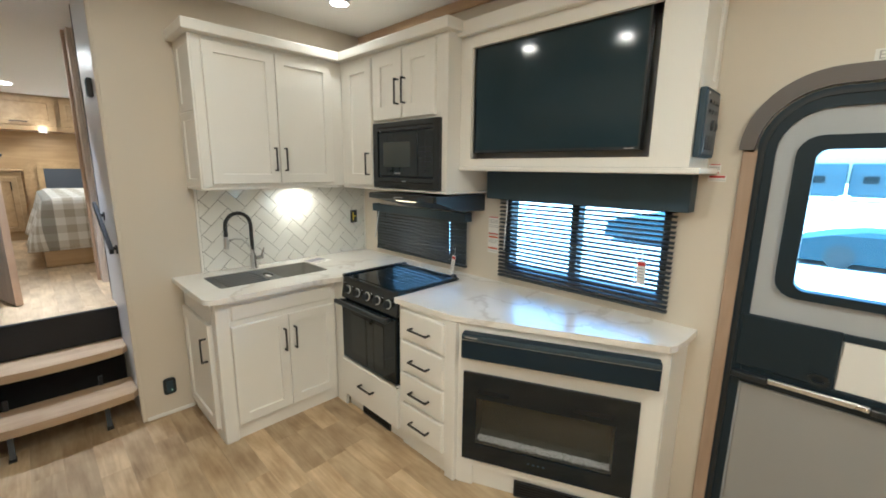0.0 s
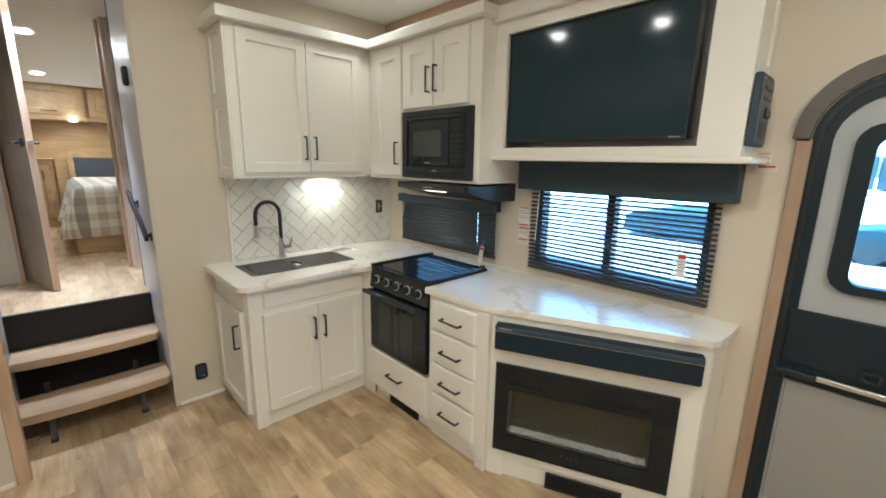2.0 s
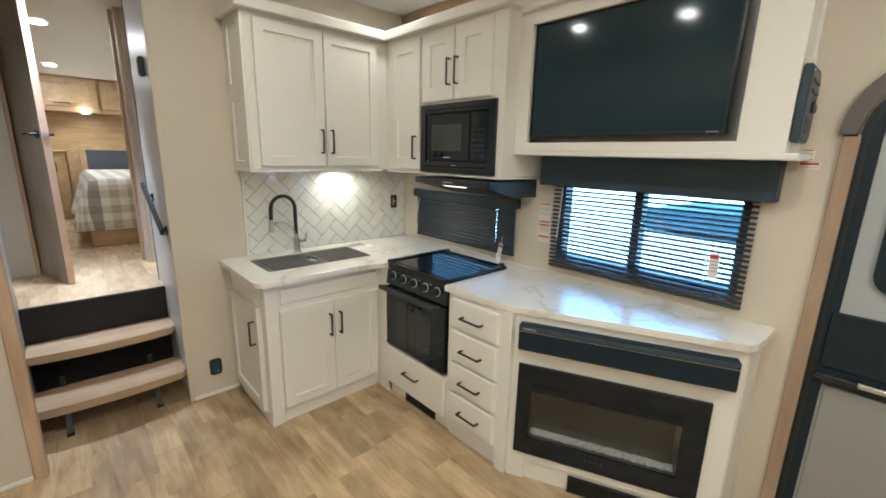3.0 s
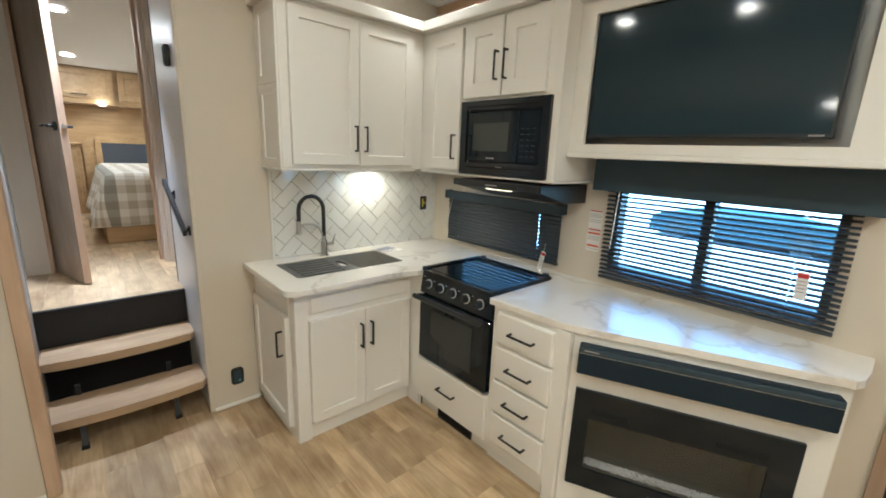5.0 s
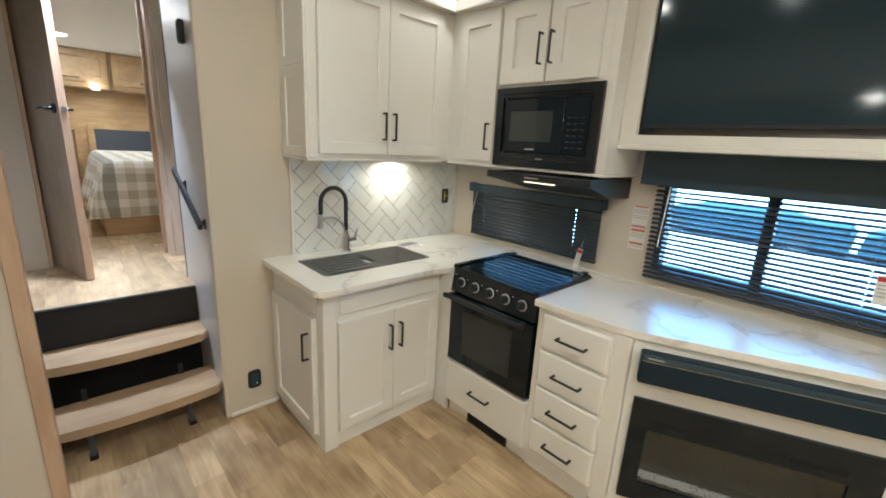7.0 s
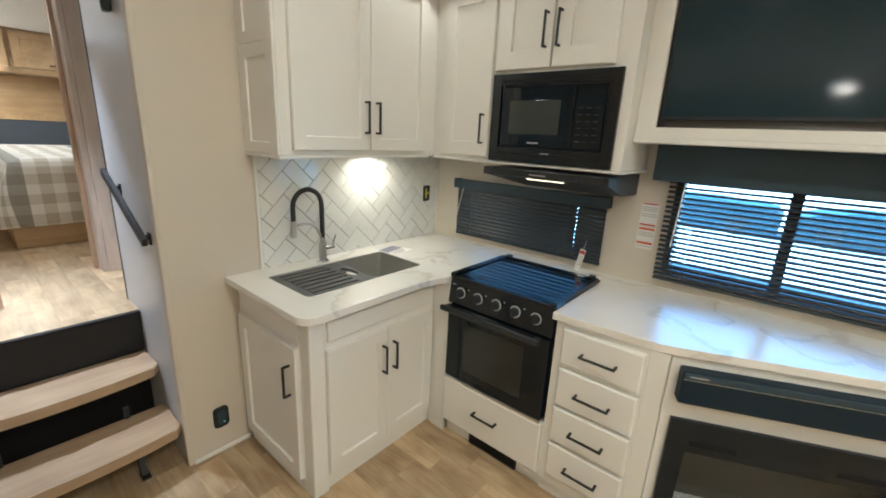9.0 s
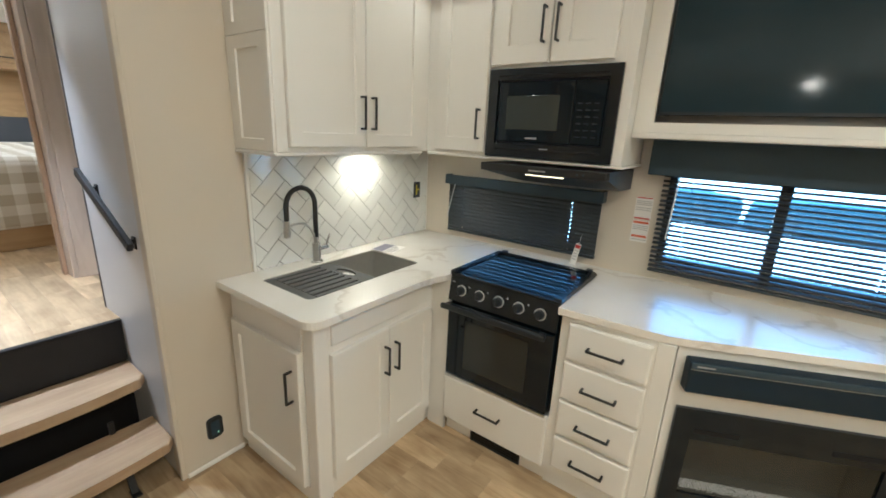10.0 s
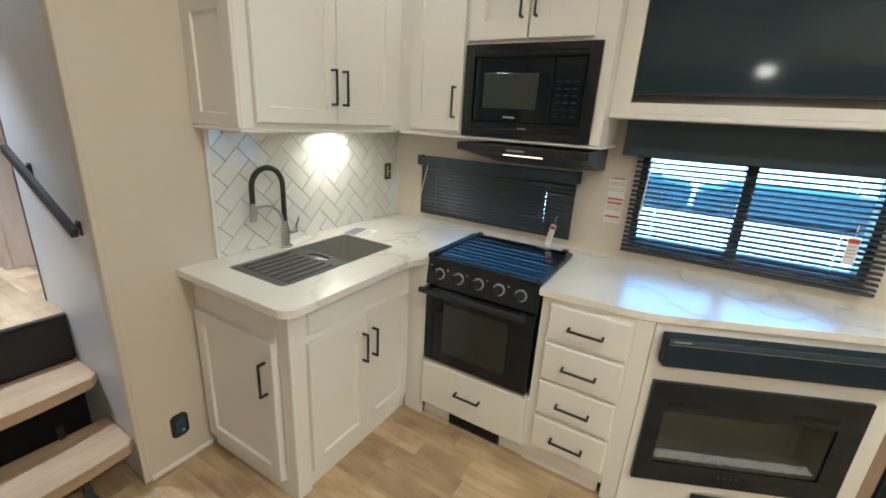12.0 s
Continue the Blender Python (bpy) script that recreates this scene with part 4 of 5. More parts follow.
for k in range(2):
    part("button", cyl(B(), (0.47 + 0.025 * k, -0.008, 1.354), (0.47 + 0.025 * k, -0.011, 1.354), 0.005, n=12), CHAR, hd)

# television box
tb = thing("television_cabinet", pose(-1.541, 1.69, 1.512), "white wall cabinet with an open niche for the television", "wall cabinet", "wall cabinets")
bm = B()
for x0, x1, z0, z1 in ((0.0, 0.072, 0.024, 0.70), (0.972, 1.112, 0.024, 0.70), (0.072, 0.972, 0.024, 0.062), (0.072, 0.972, 0.610, 0.70)):
    box(bm, x0, x1, 0.0, 0.02, z0, z1)
part("face_frame", bm, CAB, tb)
bm = B()
box(bm, 0.0, 0.02, 0.02, 0.258, 0.024, 0.70)
box(bm, 1.080, 1.104, 0.02, 0.258, 0.024, 0.70)
box(bm, 0.02, 1.080, 0.02, 0.258, 0.68, 0.70)
part("carcass", bm, CAB, tb)
part("bottom_board", box(B(), 0.0, 1.150, -0.012, 0.259, 0.0, 0.023, 0.004), CAB, tb)
part("niche_back", box(B(), 0.02, 1.080, 0.115, 0.125, 0.024, 0.68), GREYPLATE, tb, "satin grey niche back")
part("niche_floor", box(B(), 0.02, 1.080, 0.021, 0.114, 0.025, 0.060), SATIN, tb, "satin metal niche floor")
part("side_frame", box(B(), 1.1045, 1.112, 0.0205, 0.05, 0.024, 0.70), CAB, tb)
part("side_frame", box(B(), 1.104, 1.113, 0.21, 0.258, 0.024, 0.70), CAB, tb)
part("side_rail", box(B(), 1.104, 1.113, 0.0505, 0.2095, 0.024, 0.345), CAB, tb)
part("crown", prism(B(), [(-0.002, 0.0), (-0.002, -0.035), (1.145, -0.035), (1.145, 0.258), (1.113, 0.258), (1.113, 0.0)], 0.668, 0.738, 0.006), CAB, tb, "white crown moulding")

tv = thing("television", pose(-1.541, 1.69, 1.512), "large black flat television mounted in the niche, switched off", "television")
part("bezel", upright(ring_prism(B(), [(0.076, 0.092), (0.925, 0.092), (0.925, 0.612), (0.076, 0.612)], [(0.083, 0.104), (0.918, 0.104), (0.918, 0.606), (0.083, 0.606)], -0.062, -0.024)), BLACK, tv)
part("screen", box(B(), 0.0825, 0.9185, 0.029, 0.034, 0.1035, 0.6065), SCREEN, tv, "dark glossy screen")
part("back_shell", box(B(), 0.12, 0.88, 0.063, 0.112, 0.12, 0.59, 0.01), BLACK, tv)
part("badge", box(B(), 0.865, 0.905, 0.0225, 0.024, 0.0955, 0.1005), INK, tv)
part("foot_bump", box(B(), 0.10, 0.125, 0.03, 0.05, 0.088, 0.0918), BLACK, tv)

# control panel on the cabinet's side
cpn = thing("control_panel", pose(-0.4275, 1.700, 1.572), "dark grey control panel box with switches on the cabinet side", "control panel")
part("case", box(B(), 0.0, 0.025, 0.0, 0.190, 0.0, 0.240, 0.006, 2), CHAR, cpn)
part("face", box(B(), 0.025, 0.028, 0.010, 0.180, 0.012, 0.228, 0.002), mat("control_face", (0.10, 0.105, 0.11), 0.5, bump=0.02), cpn)
for y, z, r in ((0.10, 0.115, 0.020), (0.14, 0.112, 0.015)):
    part("dial", cyl(B(), (0.027, y, z), (0.036, y, z), r, r * 0.9, 20), BLACK, cpn)
for k in range(3):
    part("switch", box(B(), 0.027, 0.033, 0.036 + 0.041 * k, 0.072 + 0.041 * k, 0.155, 0.167, 0.001), BLACK, cpn)
    part("switch", box(B(), 0.027, 0.033, 0.036 + 0.041 * k, 0.072 + 0.041 * k, 0.188, 0.199, 0.001), BLACK, cpn)
    part("speaker_slot", box(B(), 0.0275, 0.030, 0.036 + 0.036 * k, 0.068 + 0.036 * k, 0.028, 0.078), BLACK, cpn)
for y in (0.018, 0.172):
    part("screw", cyl(B(), (0.027, y, 0.220), (0.030, y, 0.220), 0.004, n=10), ALU, cpn)

# ---- windows and blinds ----


def window(name, x0, x1, z0, z1, mullion, label):
    w = thing(name, pose(0, 0, 0), label, "window", kind="structure")
    o, i = [(x0, z0), (x1, z0), (x1, z1), (x0, z1)], [(x0 + 0.03, z0 + 0.03), (x1 - 0.03, z0 + 0.03), (x1 - 0.03, z1 - 0.03), (x0 + 0.03, z1 - 0.03)]
    part("window_frame", upright(ring_prism(B(), o, i, -YW - 0.078, -YW - 0.004)), BLACK, w)
    cuts = [x0 + 0.03] + ([mullion - 0.02, mullion + 0.02] if mullion else []) + [x1 - 0.03]
    if mullion:
        part("mullion", box(B(), mullion - 0.02, mullion + 0.02, YW + 0.006, YW + 0.07, z0 + 0.03, z1 - 0.03), BLACK, w)
    for a, b in zip(cuts[::2], cuts[1::2]):
        part("pane", box(B(), a + 0.001, b - 0.001, YW + 0.045, YW + 0.049, z0 + 0.031, z1 - 0.031), PANE, w)
    return w


window("window_1", -1.404, -0.536, 0.936, 1.399, -0.982, "black-framed sliding window above the counter")
window("window_2", -2.584, -1.716, 0.931, 1.224, None, "black-framed small window behind the stove")


def slat_mesh(width, depth, tilt, cuts):
    """A thin curved slat about its middle line; tilt in degrees, its inner edge down."""
    bm = B()
    prof = []
    for k in range(7):
        u = (k / 6 - 0.5) * depth
        prof.append((u, 0.0036 * (1 - (2 * k / 6 - 1) ** 2)))
    ca, sa = math.cos(radians(tilt)), math.sin(radians(tilt))
    ends = [-width / 2] + [q for c in cuts for q in (c - 0.0022, c + 0.0022)] + [width / 2]
    spans = [(a, b, 0, 6) for a, b in zip(ends[::2], ends[1::2])] + [(c - 0.0022, c + 0.0022, s, s + 2) for c in cuts for s in (0, 4)]
    for xa, xb, k0, k1 in spans:
        rows = []
        for lift in (0.0, -0.0006):
            for x in (xa, xb):
                rows.append([bm.verts.new((x, u * ca - (v + lift) * sa, u * sa + (v + lift) * ca)) for u, v in prof[k0:k1 + 1]])
        a, b, c, d = rows
        for k in range(k1 - k0):
            bm.faces.new((a[k], b[k], b[k + 1], a[k + 1]))
            bm.faces.new((c[k], c[k + 1], d[k + 1], d[k]))
        bm.faces.new((a[0], c[0], d[0], b[0]))
        bm.faces.new((a[-1], b[-1], d[-1], c[-1]))
    return mesh_of("slat", bm, SLAT, True)


def blind(x0, x1, z0, z1, pitch, tilt, valance, cords, label, lit=False):
    y = YW - 0.028
    t = thing("window_blind", pose(0, 0, 0), label, "blind", "window blinds")
    me = slat_mesh(x1 - x0, 0.025, tilt, [c - (x0 + x1) / 2 for c in cords])
    k, z = 0, z0 + 0.028
    while z < z1:
        ob = new("slat", me)
        ob.parent = t
        ob.matrix_basis = pose((x0 + x1) / 2, y, z, 0, 0.12 * math.sin(3 * k), 0)
        z += pitch
        k += 1
    part("bottom_rail", box(B(), x0, x1, y - 0.012, y + 0.012, z0, z0 + 0.014, 0.003), SLAT, t)
    for x in cords:
        part("ladder_cord", box(B(), x + 0.003, x + 0.0042, y - 0.0145, y - 0.0135, z0 + 0.01, z1), CHAR, t)
    vx0, vx1, vz0, vz1, vy = valance
    v = part("valance", box(B(), vx0, vx1, vy, vy + 0.012, vz0, vz1, 0.002), CHAR, t, "charcoal padded valance")
    for a, b in ((vx0, vx0 + 0.012), (vx1 - 0.012, vx1)):
        part("valance_return", box(B(), a, b, vy + 0.012, YW - 0.001, vz0, vz1), CHAR, v)
    return t


big = blind(-1.425, -0.505, 0.905, 1.37, 0.0222, 21, (-1.487, -0.455, 1.358, 1.510, 1.862), (-1.31, -0.655), "black horizontal slat blind, slats open, with charcoal valance")
little = blind(-2.612, -1.680, 0.903, 1.215, 0.0222, 70, (-2.625, -1.668, 1.198, 1.254, 1.885), (-2.503, -1.826), "black horizontal slat blind behind the stove, slats closed")
part("tilt_wand", cyl(B(), (-2.555, 1.895, 1.20), (-2.605, 1.892, 0.985), 0.0035, n=8), ALU, little, "clear plastic tilt wand")
part("tilt_wand", cyl(B(), (-1.36, 1.895, 1.36), (-1.372, 1.893, 1.07), 0.003, n=8), PAPER, big, "clear plastic tilt wand")


def tag(x, y, z, w, h, lean, label):
    t = thing("warning_tag", pose(x, y, z, 0, lean, 0), label, "tag", "warning tags")
    part("card", box(B(), -w / 2, w / 2, 0, 0.001, -h, 0, 0.0), PAPER, t)
    part("red_band", box(B(), -w / 2 + 0.002, w / 2 - 0.002, -0.0008, 0, -h * 0.22, -h * 0.06), RED, t)
    for k in range(4):
        part("text_bar", box(B(), -w / 2 + 0.005, w / 2 - 0.006, -0.0006, 0, -h * (0.36 + 0.13 * k), -h * (0.32 + 0.13 * k)), INK, t)
    part("string", box(B(), -0.0007, 0.0007, 0.0, 0.001, 0, 0.05), PAPER, t)
    return t


tag(-0.622, 1.898, 1.128, 0.036, 0.105, -2, "white warning tag with red heading hanging on the blind")
tag(-1.758, 1.893, 0.975, 0.030, 0.118, 11, "white warning tag with red heading hanging behind the stove")


def sticker(x0, x1, z0, z1, y, label, bars):
    t = thing("warning_sticker", pose(0, 0, 0), label, "sticker", "warning stickers")
    part("sheet", box(B(), x0, x1, y - 0.0012, y - 0.0002, z0, z1), PAPER, t)
    for a, b, material in bars:
        part("text_bar", box(B(), x0 + 0.004, x1 - 0.004, y - 0.0018, y - 0.0012, z0 + (z1 - z0) * a, z0 + (z1 - z0) * b), material, t)
    return t


sticker(-1.532, -1.456, 1.140, 1.245, YW, "white warning sticker with red headings on the wall", ((0.94, 0.99, RED), (0.80, 0.83, INK), (0.72, 0.75, INK), (0.64, 0.67, INK), (0.5, 0.53, INK), (0.4, 0.43, INK), (0.0, 0.06, RED)))
sticker(-1.532, -1.456, 1.026, 1.132, YW, "white warning sticker with orange headings on the wall", ((0.86, 0.96, ORANGE), (0.74, 0.77, INK), (0.66, 0.69, INK), (0.58, 0.61, INK), (0.22, 0.32, ORANGE), (0.1, 0.13, INK)))
sticker(-0.424, -0.381, 1.517, 1.552, YW, "small white sticker with a red border on the wall", ((0.0, 0.1, RED), (0.9, 1.0, RED), (0.4, 0.5, INK), (0.6, 0.7, INK)))
sticker(-0.421, -0.359, 1.484, 1.508, YW, "small white sticker with a red heading on the wall", ((0.6, 0.95, RED), (0.2, 0.3, INK)))

# ---- entrance door ----
d = thing("door_1", pose(0, YW, 0), "grey entry door with a dark frame and a large rounded window, closed", "door", kind="structure")
DX0, DX1, DTOP = -0.2745, 0.4495, 1.806


def arch(x0, x1, z0, z1, r, n=7):
    """A doorway outline: square below, rounded above."""
    pts = [(x0, z0), (x1, z0)]
    pts += [(x1 - r + r * math.cos(radians(a)), z1 - r + r * math.sin(radians(a))) for a in [90 * k / n for k in range(n + 1)]]
    pts += [(x0 + r + r * math.cos(radians(a)), z1 - r + r * math.sin(radians(a))) for a in [90 + 90 * k / n for k in range(n + 1)]]
    return pts


part("outer_frame", upright(ring_prism(B(), arch(DX0, DX1, 0.012, DTOP, 0.21), arch(DX0 + 0.056, DX1 - 0.056, 0.06, DTOP - 0.064, 0.15), -0.03, 0.012)), DOORDARK, d, "dark rubber-sealed frame")
part("gasket", upright(ring_prism(B(), arch(DX0 + 0.014, DX1 - 0.014, 0.03, DTOP - 0.014, 0.198), arch(DX0 + 0.026, DX1 - 0.026, 0.042, DTOP - 0.026, 0.187), 0.012, 0.018)), BLACK, d)
WX0, WX1, WZ0, WZ1 = -0.160, 0.335, 1.068, 1.650
outline, hole = arch(DX0 + 0.0565, DX1 - 0.0565, 0.061, DTOP - 0.0645, 0.1495), rounded(WX0 + 0.012, WX1 - 0.012, WZ0 + 0.012, WZ1 - 0.012, 0.06, 5)
bm = B()
es = loop_edges(bm, outline, 0.0) + loop_edges(bm, hole, 0.0)
fs = [g for g in bmesh.ops.triangle_fill(bm, use_beauty=True, use_dissolve=False, edges=es)["geom"] if isinstance(g, bmesh.types.BMFace)]
ext = bmesh.ops.extrude_face_region(bm, geom=fs)
bmesh.ops.translate(bm, vec=(0, 0, -0.04), verts=[g for g in ext["geom"] if isinstance(g, bmesh.types.BMVert)])
part("door_leaf", upright(bm), DOORGREY, d, "light grey textured door skin")
wf = part("door_window", upright(ring_prism(B(), rounded(WX0, WX1, WZ0, WZ1, 0.07), rounded(WX0 + 0.055, WX1 - 0.055, WZ0 + 0.032, WZ1 - 0.048, 0.035), -0.03, 0.016)), DOORDARK, d, "dark rounded window frame")
part("pane", box(B(), WX0 + 0.05, WX1 - 0.05, 0.008, 0.012, WZ0 + 0.028, WZ1 - 0.044), PANE, wf)
part("lock_panel", box(B(), -0.238, 0.052, -0.018, -0.001, 0.765, 0.978, 0.004), DOORDARK, d, "dark lock panel")
part("latch_lever", upright(ring_prism(B(), rounded(-0.02, 0.040, 0.768, 0.812, 0.02, 4), rounded(-0.008, 0.028, 0.778, 0.802, 0.011, 4), 0.016, 0.03)), BLACK, d, "black latch lever")
part("middle_band", box(B(), -0.217, 0.392, -0.010, -0.001, 0.693, 0.7645, 0.002), DOORDARK, d)
part("upper_band", box(B(), 0.0525, 0.392, -0.012, -0.001, 0.948, 0.975, 0.002), DOORDARK, d)
bm = B()
box(bm, -0.128, 0.150, -0.045, -0.028, 0.727, 0.747, 0.004)
part("grab_bar", bm, ALU, d, "polished aluminium grab bar")
bm = B()
box(bm, -0.245, -0.128, -0.045, -0.001, 0.720, 0.744, 0.004)
box(bm, 0.150, 0.230, -0.045, -0.001, 0.720, 0.744, 0.004)
part("grab_bar_end", bm, BLACK, d)
part("white_panel", box(B(), 0.056, 0.390, -0.008, -0.001, 0.765, 0.947, 0.003), PAPER, d, "white upper panel of the screen door")
part("lower_panel", box(B(), -0.210, 0.39, -0.005, -0.001, 0.150, 0.690, 0.003), SCREENGREY, d)
solid("trim_door_left", box(B(), -0.316, -0.270, YW - 0.016, YW - 0.001, 0, 1.604, 0.003), DOORTRIM, "brown oak trim strip beside the entry door", "trim", "structure")
solid("trim_door_right", box(B(), 0.450, 0.496, YW - 0.016, YW - 0.001, 0, 1.604, 0.003), DOORTRIM, "brown oak trim strip beside the entry door", "trim", "structure")
o = [p for p in arch(-0.328, 0.503, 1.635, 1.869, 0.26, 12)][2:]
i = [p for p in arch(-0.280, 0.455, 1.635, 1.812, 0.216, 12)][2:]
bm = B()
o, i = [(0.503, 1.605)] + o + [(-0.328, 1.605)], [(0.455, 1.605)] + i + [(-0.280, 1.605)]
ly = [[bm.verts.new((x, y, z)) for x, z in lp] for lp, y in ((o, YW - 0.001), (o, YW - 0.022), (i, YW - 0.022), (i, YW - 0.001))]
for a, b in zip(ly, ly[1:] + ly[:1]):
    for k in range(len(o) - 1):
        bm.faces.new((a[k], a[k + 1], b[k + 1], b[k]))
for e in (0, -1):
    bm.faces.new([l[e] for l in ly])
head = solid("trim_door_head", bm, BRONZE, "dark bronze arched plastic head trim of the entry door", "trim", "structure")
part("screw", cyl(B(), (-0.304, YW - 0.022, 1.640), (-0.304, YW - 0.026, 1.640), 0.008, n=14), BRONZE, head)
part("screw", cyl(B(), (0.480, YW - 0.022, 1.640), (0.480, YW - 0.026, 1.640), 0.008, n=14), BRONZE, head)
ex = thing("exit_sign", pose(-0.010, YW - 0.001, 1.872), "small white exit sticker with dark letters above the door", "sign")
part("sheet", box(B(), 0, 0.10, -0.001, 0, 0.0, 0.036), PAPER, ex)
cu = bpy.data.curves.new("letters", "FONT")
cu.body, cu.size, cu.extrude = "EXIT", 0.036, 0.0003
tmp = bpy.data.objects.new("letters", cu)
scene.collection.objects.link(tmp)
me = bpy.data.meshes.new_from_object(tmp.evaluated_get(bpy.context.evaluated_depsgraph_get()))
bpy.data.objects.remove(tmp)
me.materials.clear()
me.materials.append(INK)
le = new("letters", me)
le.parent, le.matrix_basis = ex, pose(0.008, -0.0014, 0.005, 90, 0, 0)

# ---- outlets, thermostat, handrail ----
o1 = thing("wall_outlet", pose(XW, 0.483, 0.185, 0, 0, 90), "black rounded wall outlet plate with a green light", "outlet")
part("plate", upright(prism(B(), rounded(-0.033, 0.033, -0.051, 0.051, 0.015), 0.0005, 0.012, 0.003)), BLACK, o1)
part("socket", upright(prism(B(), rounded(-0.018, 0.018, -0.035, 0.035, 0.006), 0.012, 0.0145)), CHAR, o1)
part("indicator", box(B(), 0.007, 0.011, -0.0165, -0.0142, -0.027, -0.023), GREENLED, o1, "small green light")
o2 = thing("wall_outlet", pose(-2.813, 1.835, 1.140, 0, 0, 90), "black outlet box without cover, yellow part showing", "outlet")
part("box", box(B(), -0.030, 0.030, -0.006, -0.0005, -0.050, 0.050, 0.002), BLACK, o2)
part("yellow_bar", box(B(), -0.012, -0.004, -0.010, -0.006, -0.030, 0.032), YELLOW, o2, "yellow plastic upright")
part("yellow_bar", box(B(), -0.004, 0.018, -0.010, -0.006, -0.003, 0.005), YELLOW, o2, "yellow plastic arm")

th = thing("door_alarm", pose(-3.03, 0.338, 1.925), "small black wall-mounted sensor box beside the steps", "wall sensor")
part("case", box(B(), -0.022, 0.022, -0.026, -0.0005, -0.045, 0.055, 0.006, 2), BLACK, th)
part("ridge", box(B(), -0.010, 0.010, -0.029, -0.025, -0.035, 0.045, 0.002), CHAR, th)

hr = thing("handrail", pose(0, 0, 0), "black square grab rail slanting beside the steps", "handrail")
a, b = Vector((-3.403, 0.306, 1.276)), Vector((-2.90, 0.306, 1.040))
mid, dv = (a + b) / 2, b - a
bm = B()
box(bm, -dv.length / 2, dv.length / 2, -0.010, 0.010, -0.0175, 0.0175, 0.003)
ang = math.degrees(math.atan2(-dv.z, dv.x))
part("bar", bm, BLACKMET, hr, "", pose(*mid, 0, ang, 0))
for s in (0.22, 0.90):
    p = a + s * dv
    bm = B()
    box(bm, -0.012, 0.012, 0.008, 0.0305, -0.009, 0.009, 0.002)
    box(bm, -0.015, 0.015, 0.025, 0.0315, -0.032, 0.018, 0.002)
    part("bracket", bm, BLACKMET, hr, "", pose(p.x, p.y, p.z - 0.012))

# ---- steps ----
S0, S1 = -0.344, 0.337


def tread(name, back, side, bow, z, label, thick=0.045):
    n = 12
    pts = [(back, S0 + 0.002)]
    front = []
    for k in range(n + 1):
        y = S0 + 0.002 + (S1 - S0 - 0.004) * k / n
        u = 2 * k / n - 1
        x = side + bow * (1 - u * u)
        front.append((x, y))
    front[-1] = (front[-1][0] - 0.028, front[-1][1])
    front.insert(-1, (front[-2][0] - 0.0, S1 - 0.03))
    pts += front + [(back, S1 - 0.002)]
    return solid(name, prism(B(), pts, z - thick, z, 0.008), OAK, label, "step", group="entry steps")


tread("stair_tread", -3.292, -3.080, 0.034, 0.412, "light oak bow-fronted upper stair tread")
low = tread("stair_tread", -3.09, -2.850, 0.030, 0.206, "light oak bow-fronted lower stair tread on black legs")
for y in (-0.215, 0.185):
    bm = B()
    vs = [(-2.935, 0.0), (-2.905, 0.0), (-2.975, 0.160), (-3.005, 0.160)]
    l = [bm.verts.new((x, y - 0.012, z)) for x, z in vs]
    r = [bm.verts.new((x, y + 0.012, z)) for x, z in vs]
    for k in range(4):
        bm.faces.new((l[k], l[(k + 1) % 4], r[(k + 1) % 4], r[k]))
    bm.faces.new(l[::-1])
    bm.faces.new(r)
    box(bm, -2.935, -2.882, y - 0.016, y + 0.016, 0.0, 0.006)
    box(bm, -3.07, -2.92, y - 0.012, y + 0.012, 0.154, 0.1608)
    box(bm, -3.088, -3.073, y - 0.010, y + 0.010, 0.2065, 0.262)
    part("leg", bm, BLACKMET, low, "black steel leg bracket")
solid("stair_riser", box(B(), -3.318, -3.295, S0 + 0.001, S1 - 0.001, 0.413, DECK - 0.002), RISER, "black vinyl upper stair riser", "stair riser", "structure")
# sheet painted near-black for the shade behind the open steps
solid("stair_riser", box(B(), -3.318, -3.299, S0 + 0.001, S1 - 0.001, 0.0, 0.366), DARK, "back behind the open steps, shade put into its near-black colour", "stair riser", "structure")
solid("stair_nosing", box(B(), -3.310, -3.285, S0 + 0.001, S1 - 0.001, DECK - 0.012, DECK + 0.003, 0.003), RISER, "thin dark nosing at the landing edge", "nosing", "structure")
# added, unseen: closes off outside light behind the steps
solid("wall_under_landing", box(B(), -4.05, -3.925, -0.40, 0.40, 0.0, DECK - 0.065), DARK, "unseen dark wall added to keep outside light from under the landing", "wall", "structure")
solid("landing_joist", box(B(), -3.92, -3.33, S0 + 0.001, S1 - 0.001, 0.37, DECK - 0.065), DARK, "near-black filler under the landing, standing for shade", "landing", "structure")

# ---- bedroom ----
bd = thing("door_2", pose(-4.19, -0.260, DECK + 0.008, 0, 0, 17.2), "oak bedroom door with black lever, standing open", "door", kind="structure")
part("door_leaf", box(B(), 0.0, 0.512, -0.018, 0.018, 0.0, 1.76, 0.003), DOORWOOD, bd)
part("edge_strip", box(B(), 0.5125, 0.516, -0.018, 0.018, 0.0, 1.76), OAKZ, bd, "paler oak edge band")
for s in (-1, 1):
    bm = B()
    cyl(bm, (0.46, 0.018 * s, 0.945), (0.46, 0.026 * s, 0.945), 0.026, n=20)
    cyl(bm, (0.46, 0.02 * s, 0.945), (0.46, 0.058 * s, 0.945), 0.009, n=12)
    tube(bm, [(0.46, 0.056 * s, 0.945), (0.41, 0.058 * s, 0.947), (0.36, 0.056 * s, 0.943)], 0.008)
    part("lever", bm, BLACKMET, bd, "black lever handle")
